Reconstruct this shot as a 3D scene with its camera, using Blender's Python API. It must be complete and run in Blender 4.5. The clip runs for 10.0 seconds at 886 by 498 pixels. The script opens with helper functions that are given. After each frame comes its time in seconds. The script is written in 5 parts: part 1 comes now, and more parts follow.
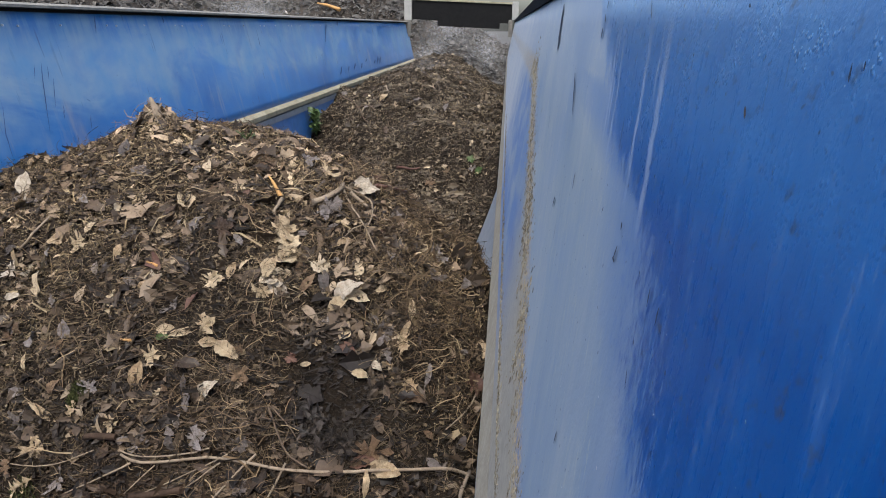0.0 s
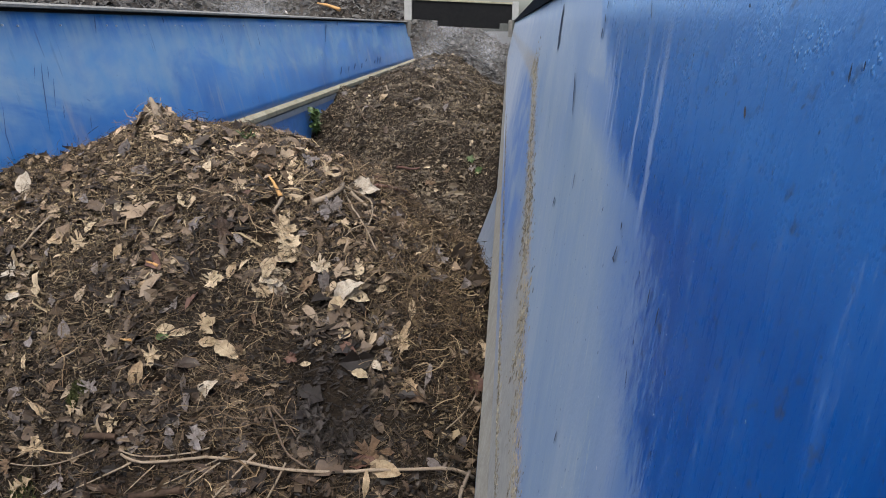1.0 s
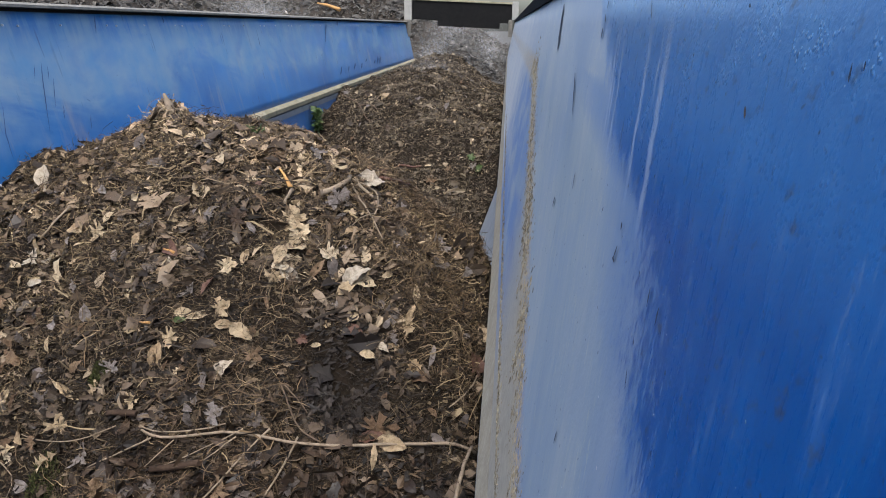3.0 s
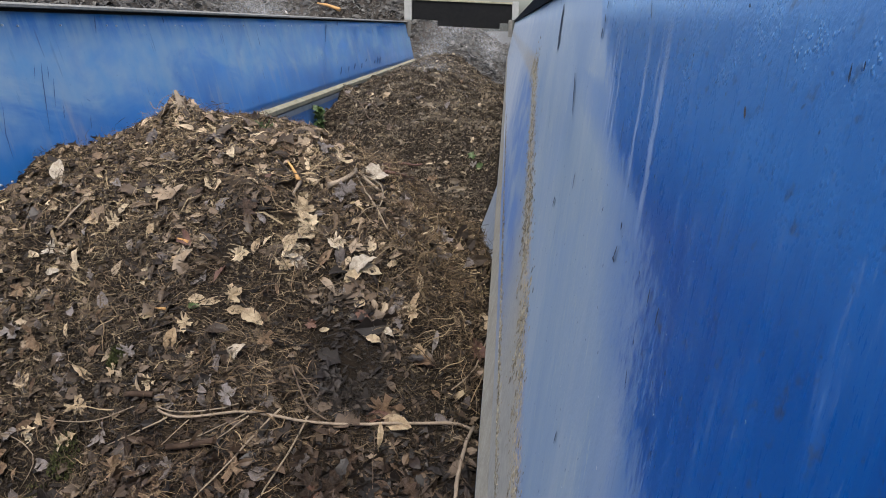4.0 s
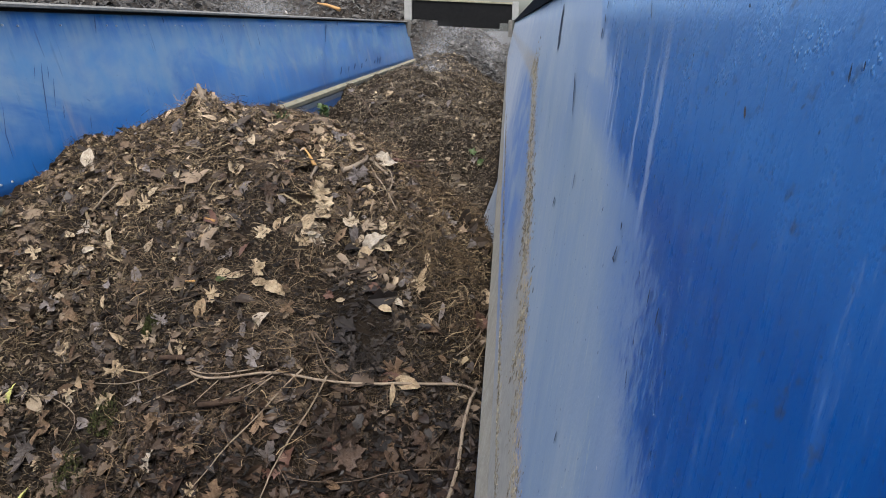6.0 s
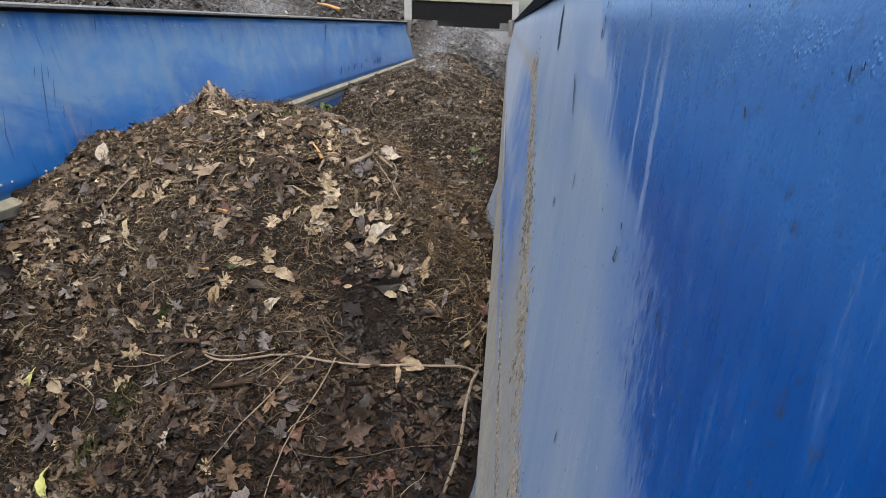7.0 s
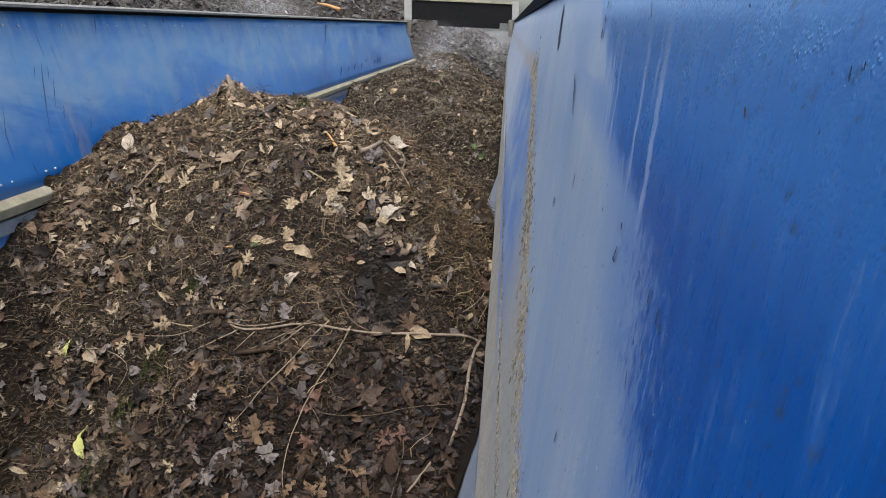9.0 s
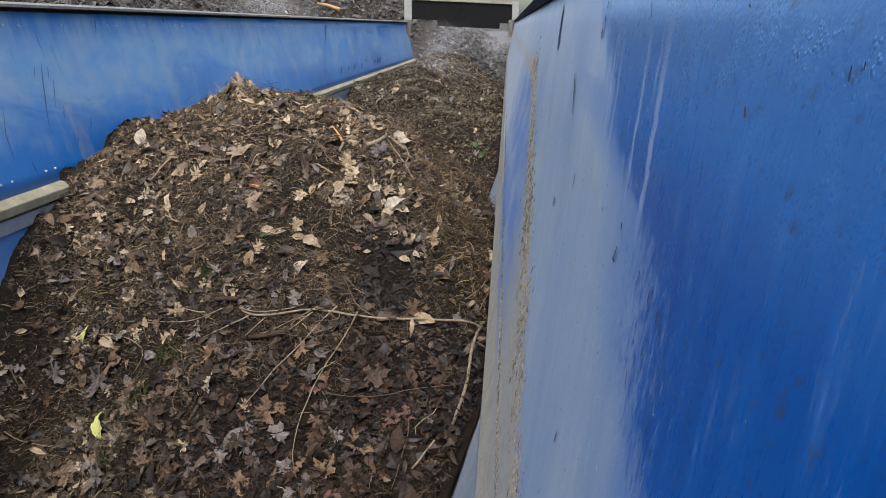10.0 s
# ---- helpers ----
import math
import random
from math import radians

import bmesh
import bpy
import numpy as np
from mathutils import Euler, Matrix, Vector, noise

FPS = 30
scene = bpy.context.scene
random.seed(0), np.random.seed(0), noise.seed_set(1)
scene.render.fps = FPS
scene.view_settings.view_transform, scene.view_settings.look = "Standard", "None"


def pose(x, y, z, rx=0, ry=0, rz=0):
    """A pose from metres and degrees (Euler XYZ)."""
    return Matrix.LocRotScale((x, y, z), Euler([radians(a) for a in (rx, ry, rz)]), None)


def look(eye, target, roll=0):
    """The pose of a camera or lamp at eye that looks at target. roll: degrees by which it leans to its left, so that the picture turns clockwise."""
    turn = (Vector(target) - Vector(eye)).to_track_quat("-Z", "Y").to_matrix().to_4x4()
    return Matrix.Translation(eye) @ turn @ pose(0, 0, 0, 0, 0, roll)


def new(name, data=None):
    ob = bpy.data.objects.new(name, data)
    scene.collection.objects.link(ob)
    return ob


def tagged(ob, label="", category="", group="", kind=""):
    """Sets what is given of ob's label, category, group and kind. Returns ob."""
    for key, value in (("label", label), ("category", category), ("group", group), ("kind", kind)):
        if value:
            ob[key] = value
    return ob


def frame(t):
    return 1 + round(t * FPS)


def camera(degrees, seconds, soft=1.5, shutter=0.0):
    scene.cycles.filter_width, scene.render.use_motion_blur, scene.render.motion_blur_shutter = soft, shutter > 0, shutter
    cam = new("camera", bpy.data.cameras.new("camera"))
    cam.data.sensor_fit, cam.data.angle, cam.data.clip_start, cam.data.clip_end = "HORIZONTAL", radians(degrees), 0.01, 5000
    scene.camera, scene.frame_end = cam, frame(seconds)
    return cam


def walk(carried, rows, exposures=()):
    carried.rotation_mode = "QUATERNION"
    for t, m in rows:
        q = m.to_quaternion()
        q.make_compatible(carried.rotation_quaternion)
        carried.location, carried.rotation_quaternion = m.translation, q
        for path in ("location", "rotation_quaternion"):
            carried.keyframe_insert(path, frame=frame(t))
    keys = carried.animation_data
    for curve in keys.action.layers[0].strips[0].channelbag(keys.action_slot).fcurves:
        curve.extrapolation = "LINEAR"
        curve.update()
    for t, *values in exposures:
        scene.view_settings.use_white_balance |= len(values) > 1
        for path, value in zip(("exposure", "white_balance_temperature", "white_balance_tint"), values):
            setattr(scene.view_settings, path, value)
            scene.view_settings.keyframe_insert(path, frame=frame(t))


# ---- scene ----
# The eye stands 2.71 m over the ground, just inside the right wall of a long feed hopper that runs along +y.
EYE = 2.71
cam = camera(65.0, 10.0, soft=1.0)
VIEW = look((0, 0, EYE), (-0.08552, 0.94847, EYE - 0.30511), 0.0)
walk(cam, [(0.0, VIEW), (10.0, VIEW)])

# ---- light: bright overcast day ----
world = bpy.data.worlds.new("overcast_sky")
scene.world = world
world.use_nodes = True
wn = world.node_tree.nodes
sky = wn.new("ShaderNodeTexSky")
sky.sky_type, sky.sun_disc = "NISHITA", False
sky.sun_elevation, sky.sun_rotation = radians(60), radians(178)
sky.air_density, sky.dust_density, sky.ozone_density = 1.0, 4.0, 1.5
wn["Background"].inputs["Strength"].default_value = 0.15
world.node_tree.links.new(sky.outputs["Color"], wn["Background"].inputs["Color"])

sun = new("sun", bpy.data.lights.new("sun", "SUN"))
sun.data.energy, sun.data.angle, sun.data.color = 1.5, radians(30), (1.0, 0.975, 0.94)
SUN_WAY = Vector((math.sin(radians(178)) * math.cos(radians(60)), math.cos(radians(178)) * math.cos(radians(60)), math.sin(radians(60))))
sun.matrix_world = look(SUN_WAY * 40, (0, 0, 0))
scene.view_settings.exposure = 0.95


# ---- materials ----
class Mat:
    """A node material with short ways to add nodes."""

    def __init__(self, name):
        self.m = bpy.data.materials.new(name)
        self.m.use_nodes = True
        self.t = self.m.node_tree
        self.b = self.t.nodes["Principled BSDF"]

    def node(self, kind, **values):
        n = self.t.nodes.new(kind)
        for k, v in values.items():
            if k == "blend":
                n.blend_type = v
            elif k == "op":
                n.operation = v
            elif k == "dtype":
                n.data_type = v
        return n

    def link(self, a, b):
        self.t.links.new(a, b)

    def coords(self, scale=(1, 1, 1), at=(0, 0, 0)):
        c = self.node("ShaderNodeTexCoord")
        m = self.node("ShaderNodeMapping")
        m.inputs["Scale"].default_value = scale
        m.inputs["Location"].default_value = at
        self.link(c.outputs["Object"], m.inputs["Vector"])
        return m.outputs["Vector"]

    def noise(self, vec, scale, detail=4.0, rough=0.55, distort=0.0):
        n = self.node("ShaderNodeTexNoise")
        n.inputs["Scale"].default_value = scale
        n.inputs["Detail"].default_value = detail
        n.inputs["Roughness"].default_value = rough
        n.inputs["Distortion"].default_value = distort
        self.link(vec, n.inputs["Vector"])
        return n.outputs["Fac"]

    def ramp(self, fac, stops, mode="LINEAR"):
        r = self.node("ShaderNodeValToRGB")
        r.color_ramp.interpolation = mode
        e = r.color_ramp.elements
        while len(e) < len(stops):
            e.new(0.5)
        for el, (pos, col) in zip(e, stops):
            el.position = pos
            el.color = (col, col, col, 1) if isinstance(col, (int, float)) else (*col, 1)
        self.link(fac, r.inputs["Fac"])
        return r.outputs["Color"]

    def span(self, value, a, b, lo=0.0, hi=1.0):
        r = self.node("ShaderNodeMapRange")
        self.link(value, r.inputs["Value"])
        for k, v in (("From Min", a), ("From Max", b), ("To Min", lo), ("To Max", hi)):
            r.inputs[k].default_value = v
        return r.outputs["Result"]

    def math(self, op, a, b):
        n = self.node("ShaderNodeMath", op=op)
        for i, v in enumerate((a, b)):
            if isinstance(v, (int, float)):
                n.inputs[i].default_value = v
            else:
                self.link(v, n.inputs[i])
        return n.outputs[0]

    def mix(self, fac, a, b, blend="MIX"):
        n = self.node("ShaderNodeMix", dtype="RGBA", blend=blend)
        for sock, v in ((n.inputs[0], fac), (n.inputs[6], a), (n.inputs[7], b)):
            if isinstance(v, (int, float)):
                sock.default_value = v
            elif isinstance(v, tuple):
                sock.default_value = (*v, 1)
            else:
                self.link(v, sock)
        return n.outputs[2]

    def axis(self, i):
        c = self.node("ShaderNodeTexCoord")
        s = self.node("ShaderNodeSeparateXYZ")
        self.link(c.outputs["Object"], s.inputs[0])
        return s.outputs[i]

    def done(self, color=None, rough=0.7, metal=0.0, bump=None, strength=0.3, depth=0.01, spec=0.5):
        for key, v in (("Base Color", color), ("Roughness", rough), ("Metallic", metal), ("Specular IOR Level", spec)):
            if v is None:
                continue
            if isinstance(v, tuple):
                self.b.inputs[key].default_value = (*v, 1)
            elif isinstance(v, (int, float)):
                self.b.inputs[key].default_value = v
            else:
                self.link(v, self.b.inputs[key])
        if bump is not None:
            n = self.node("ShaderNodeBump")
            n.inputs["Strength"].default_value = strength
            n.inputs["Distance"].default_value = depth
            self.link(bump, n.inputs["Height"])
            self.link(n.outputs["Normal"], self.b.inputs["Normal"])
        return self.m


BLUE_DEEP, BLUE = (0.0003, 0.070, 0.285), (0.0004, 0.116, 0.405)


def wall_paint_close(name):
    """Blue enamel with a dried slurry film, tide line and runs. Object space: x along the hopper, y up the sheet."""
    m = Mat(name)
    v = m.coords()
    along, up = m.axis(0), m.axis(1)
    drift = m.math("LOGARITHM", m.math("MAXIMUM", along, 0.08), math.e)
    drift = m.math("MULTIPLY", m.math("SUBTRACT", drift, m.math("MULTIPLY", up, 1.1)), 0.45)
    comb = m.node("ShaderNodeCombineXYZ")
    m.link(drift, comb.inputs[0])
    m.link(m.math("MULTIPLY", up, 0.11), comb.inputs[1])
    flow = comb.outputs[0]
    comb2 = m.node("ShaderNodeCombineXYZ")
    m.link(drift, comb2.inputs[0])
    m.link(m.math("MULTIPLY", up, 0.34), comb2.inputs[1])
    scuff = comb2.outputs[0]
    big = m.noise(v, 3.0, 4.0)
    runs = m.noise(flow, 34.0, 5.0, 0.62, 0.25)
    fine = m.noise(scuff, 120.0, 5.0, 0.7)
    base = m.ramp(m.math("ADD", m.math("MULTIPLY", big, 0.6), m.math("MULTIPLY", runs, 0.4)), [(0.36, BLUE_DEEP), (0.64, BLUE)])
    # sky reflection painted in: enamel turns paler blue towards the rim
    sky_sheen = m.math("MULTIPLY", m.span(up, 0.615, 0.73), m.span(m.noise(v, 11.0, 5.0, 0.65), 0.32, 0.68, 0.45, 0.95))
    base = m.mix(sky_sheen, base, (0.085, 0.255, 0.520))
    # the film's edge: sharp under the rim, scuffed away lower down
    edge = m.math("SUBTRACT", m.ramp(up, [(0.49, 0.190), (0.52, 0.272), (0.575, 0.298), (0.598, 0.335), (0.616, 0.42), (0.631, 0.485), (0.667, 0.527), (0.753, 0.603)]), 1.0)
    ragged = m.math("ADD", m.math("MULTIPLY", m.math("SUBTRACT", fine, 0.5), 0.46), m.math("MULTIPLY", m.math("SUBTRACT", m.noise(scuff, 330.0, 4.0, 0.75), 0.5), 0.50))
    ragged = m.math("MULTIPLY", ragged, m.span(up, 0.60, 0.68, 1.0, 0.12))
    inner = m.math("SUBTRACT", drift, m.math("ADD", edge, m.math("MULTIPLY", m.math("SUBTRACT", runs, 0.5), 0.10)))
    worn = m.math("SUBTRACT", inner, ragged)
    low_film, top_film = m.span(worn, -0.055, 0.060, 0.0, 0.97), m.span(worn, -0.018, 0.022, 0.0, 0.97)
    upper = m.span(up, 0.615, 0.655)
    film = m.math("ADD", m.math("MULTIPLY", low_film, m.math("SUBTRACT", 1.0, upper)), m.math("MULTIPLY", top_film, upper))
    film = m.math("MULTIPLY", film, m.math("MAXIMUM", m.span(inner, -0.06, 0.20, 0.52, 1.0), m.span(up, 0.61, 0.67, 0.0, 0.95)))
    thin = m.math("MULTIPLY", m.span(fine, 0.30, 0.66, 0.92, 1.0), m.span(m.noise(v, 2.6, 5.0, 0.6), 0.34, 0.60, 0.90, 1.0))
    film = m.math("MULTIPLY", film, thin)
    film = m.math("MAXIMUM", film, m.math("MULTIPLY", m.span(along, 2.0, 3.6, 0.0, 0.97), m.span(m.noise(v, 4.0, 4.0), 0.30, 0.50, 0.7, 1.0)))
    streaks = m.math("MULTIPLY", m.math("MULTIPLY", m.span(fine, 0.54, 0.70), m.span(runs, 0.46, 0.62)), 0.20)
    fac = m.math("MINIMUM", m.math("ADD", film, streaks), 0.96)
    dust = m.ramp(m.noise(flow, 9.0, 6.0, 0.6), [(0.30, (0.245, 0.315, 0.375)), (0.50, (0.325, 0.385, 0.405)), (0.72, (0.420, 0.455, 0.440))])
    # denser film paler towards the rim, wet sky reflection painted in with it
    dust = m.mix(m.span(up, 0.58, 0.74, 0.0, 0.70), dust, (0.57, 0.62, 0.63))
    dust = m.mix(m.span(along, 1.6, 4.0, 0.0, 0.75), dust, (0.60, 0.61, 0.59))
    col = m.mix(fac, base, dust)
    # where the film is rubbed thin the enamel shows through
    rubbed = m.math("MULTIPLY", m.math("MULTIPLY", fac, m.math("SUBTRACT", 1.0, fac)), 1.5)
    col = m.mix(rubbed, col, (0.070, 0.205, 0.465))
    # a bluer rubbed belt between the tide line and the ledge
    tide = m.math("SUBTRACT", up, m.math("ADD", 0.095, m.math("MULTIPLY", m.math("MINIMUM", along, 2.3), 0.215)))
    tide = m.math("ADD", tide, m.math("MULTIPLY", m.math("SUBTRACT", m.noise(v, 16.0, 5.0, 0.7), 0.5), 0.06))
    under = m.math("MULTIPLY", m.span(tide, -0.02, -0.07), m.span(m.noise(m.coords((0.4, 1, 1)), 10.0, 3.0), 0.38, 0.58, 0.25, 0.75))
    under = m.math("MULTIPLY", m.math("MULTIPLY", under, m.span(along, 1.0, 1.5)), m.span(along, 4.2, 2.6))
    col = m.mix(under, col, (0.085, 0.190, 0.430))
    rinse = m.math("MULTIPLY", m.math("MULTIPLY", m.span(tide, 0.0, 0.012), m.span(tide, 0.055, 0.018)), m.span(along, 1.3, 0.7))
    col = m.mix(m.math("MULTIPLY", rinse, 0.55), col, (0.060, 0.185, 0.470))
    crust = m.span(m.math("ABSOLUTE", tide, 0.0), 0.050, 0.018)
    crust = m.math("MULTIPLY", crust, m.span(m.noise(v, 70.0, 5.0, 0.75), 0.40, 0.56, 0.15, 1.0))
    crust = m.math("MULTIPLY", crust, m.span(along, 2.4, 4.0, 1.0, 0.4))
    col = m.mix(crust, col, m.ramp(m.noise(v, 140.0, 3.0), [(0.3, (0.27, 0.205, 0.115)), (0.7, (0.58, 0.46, 0.27))]))
    foot = m.math("MULTIPLY", m.span(tide, 0.0, -0.03), m.span(along, 1.7, 1.0))
    col = m.mix(m.math("MULTIPLY", foot, 0.85), col, m.ramp(m.noise(v, 60.0, 5.0, 0.7), [(0.3, (0.29, 0.255, 0.19)), (0.7, (0.45, 0.41, 0.32))]))
    marks = m.noise(flow, 120.0, 2.0, 0.5)
    gate = m.span(m.noise(v, 6.0, 2.0), 0.46, 0.62)
    dark = m.math("MULTIPLY", m.span(marks, 0.70, 0.75), gate)
    specks = m.span(m.noise(m.coords((1, 1, 1), (1, 5, 0)), 150.0, 1.0), 0.735, 0.78)
    blots = m.math("MULTIPLY", m.span(m.noise(m.coords((1, 1, 1), (2, 3, 0)), 85.0, 3.0, 0.6), 0.60, 0.72, 0.0, 0.75), m.span(fac, 0.5, 0.1))
    col = m.mix(blots, col, (0.030, 0.060, 0.130))
    col = m.mix(m.math("MULTIPLY", m.math("MAXIMUM", dark, specks), 0.7), col, (0.020, 0.030, 0.060))
    white = m.span(m.noise(m.coords((1, 1, 1), (4, 9, 0)), 260.0, 1.0), 0.785, 0.81)
    col = m.mix(m.math("MULTIPLY", white, 0.8), col, (0.60, 0.65, 0.70))
    wander = m.math("ADD", drift, m.math("MULTIPLY", m.math("SUBTRACT", m.noise(m.coords((0.2, 1, 1)), 26.0, 2.0), 0.5), 0.016))
    for at, half, low in ((-0.477, 0.0035, 0.61), (-0.486, 0.003, 0.62), (-0.503, 0.0035, 0.60), (-0.593, 0.005, 0.59), (-0.630, 0.003, 0.66), (-0.648, 0.008, 0.58)):
        line = m.span(m.math("ABSOLUTE", m.math("SUBTRACT", wander, at), 0.0), half, half * 0.45)
        line = m.math("MULTIPLY", line, m.math("MULTIPLY", m.span(up, low, low + 0.03), m.span(up, 0.735, 0.70)))
        col = m.mix(m.math("MULTIPLY", line, m.span(fine, 0.30, 0.60, 0.35, 0.8)), col, (0.300, 0.400, 0.560))
    for at, half, low, high in ((-1.06, 0.016, 0.590, 0.645), (-0.853, 0.014, 0.620, 0.690), (-0.93, 0.010, 0.570, 0.610), (-1.10, 0.012, 0.560, 0.600), (-0.79, 0.012, 0.600, 0.640)):
        line = m.span(m.math("ABSOLUTE", m.math("SUBTRACT", wander, at), 0.0), half, half * 0.2)
        line = m.math("MULTIPLY", line, m.math("MULTIPLY", m.span(up, low, low + 0.02), m.span(up, high, high - 0.02)))
        col = m.mix(m.math("MULTIPLY", line, m.span(fine, 0.30, 0.65, 0.06, 0.34)), col, (0.095, 0.240, 0.500))
    rough = m.math("ADD", m.span(fac, 0.0, 0.9, 0.24, 0.60), m.math("MULTIPLY", fine, 0.08))
    vor = m.node("ShaderNodeTexVoronoi")
    vor.inputs["Scale"].default_value = 360.0
    m.link(m.coords((1.0, 0.8, 1.0)), vor.inputs["Vector"])
    beads = m.math("MULTIPLY", m.span(vor.outputs["Distance"], 0.42, 0.10), m.math("MULTIPLY", m.span(up, 0.64, 0.71), m.span(m.noise(v, 22.0, 3.0), 0.50, 0.62)))
    beads = m.math("MULTIPLY", beads, m.span(along, 0.60, 0.45))
    rough = m.math("MULTIPLY", rough, m.span(beads, 0.0, 0.6, 1.0, 0.35))
    wet = m.math("MULTIPLY", m.span(up, 0.55, 0.72), m.math("MULTIPLY", m.noise(v, 300.0, 2.0), 0.8))
    peel = m.math("ADD", m.math("ADD", m.noise(v, 120.0, 2.0), m.math("MULTIPLY", m.noise(v, 420.0, 3.0), 0.4)), m.math("ADD", m.math("ADD", wet, m.math("MULTIPLY", beads, 1.6)), m.math("MULTIPLY", crust, 3.0)))
    return m.done(col, rough, 0.0, peel, 0.24, 0.0010, 0.30)


def wall_paint(name):
    """Blue enamel on sheet steel with blotchy dried film, runs and specks. Object space: x along, y up the sheet."""
    m = Mat(name)
    v = m.coords()
    along, up = m.axis(0), m.axis(1)
    tall = m.coords((1.0, 0.13, 1.0))
    big = m.noise(v, 1.3, 3.0)
    base = m.ramp(big, [(0.35, (0.001, 0.100, 0.350)), (0.65, (0.005, 0.155, 0.470))])
    runs = m.noise(tall, 14.0, 5.0, 0.65, 0.4)
    fine_runs = m.noise(m.coords((1.0, 0.05, 1.0)), 60.0, 3.0, 0.6)
    wide = m.noise(m.coords((0.8, 1.6, 1.0), (3.1, 0, 0)), 1.6, 5.0, 0.6, 0.8)
    low = m.span(m.math("ADD", up, m.math("MULTIPLY", m.math("SUBTRACT", m.noise(v, 4.0, 4.0), 0.5), 0.35)), 0.16, 0.36, 0.12, 0.85)
    film = m.math("MULTIPLY", m.span(wide, 0.36, 0.58, 0.15, 1.0), low)
    film = m.math("ADD", film, m.math("MULTIPLY", m.span(runs, 0.45, 0.75), 0.08))
    bare = m.math("MULTIPLY", m.span(up, 0.60, 0.74), m.span(runs, 0.46, 0.60))
    film = m.math("MAXIMUM", m.math("SUBTRACT", film, m.math("MULTIPLY", bare, 0.6)), 0.0)
    fac = m.math("MINIMUM", m.math("ADD", film, m.math("MULTIPLY", m.span(fine_runs, 0.62, 0.74), 0.06)), 0.9)
    dust = m.ramp(m.noise(v, 5.0, 4.0), [(0.3, (0.120, 0.275, 0.470)), (0.7, (0.235, 0.340, 0.440))])
    col = m.mix(fac, base, dust)
    ochre = m.math("MULTIPLY", m.span(m.noise(m.coords((1.4, 0.25, 1)), 4.0, 5.0, 0.7), 0.55, 0.72), m.span(up, 0.10, 0.62, 0.55, 0.0))
    col = m.mix(ochre, col, (0.34, 0.31, 0.25))
    marks = m.noise(m.coords((1.0, 0.12, 1.0), (7, 2, 0)), 34.0, 2.0, 0.5)
    gate = m.span(m.noise(v, 2.0, 2.0), 0.46, 0.60)
    dark = m.math("MULTIPLY", m.span(marks, 0.66, 0.72), gate)
    dark = m.math("MAXIMUM", dark, m.span(m.noise(m.coords((1, 1, 1), (1, 5, 0)), 60.0, 1.0), 0.77, 0.80))
    col = m.mix(m.math("MULTIPLY", dark, 0.75), col, (0.020, 0.040, 0.110))
    rough = m.span(fac, 0.0, 0.9, 0.30, 0.62)
    return m.done(col, rough, 0.0, m.noise(v, 60.0, 3.0), 0.15, 0.002, 0.45)


def grime(name, a, b, rough=0.75, scale=20.0, metal=0.0, bump=0.4):
    """Two-tone weathered surface."""
    m = Mat(name)
    v = m.coords()
    n1, n2 = m.noise(v, scale, 6.0, 0.65), m.noise(v, scale * 7, 4.0, 0.6)
    col = m.mix(m.span(n2, 0.35, 0.7, 0.0, 0.6), m.ramp(n1, [(0.3, a), (0.7, b)]), tuple((p + q) * 0.32 for p, q in zip(a, b)))
    return m.done(col, rough, metal, n2, bump, 0.004, 0.5 if rough < 0.8 else 0.15)


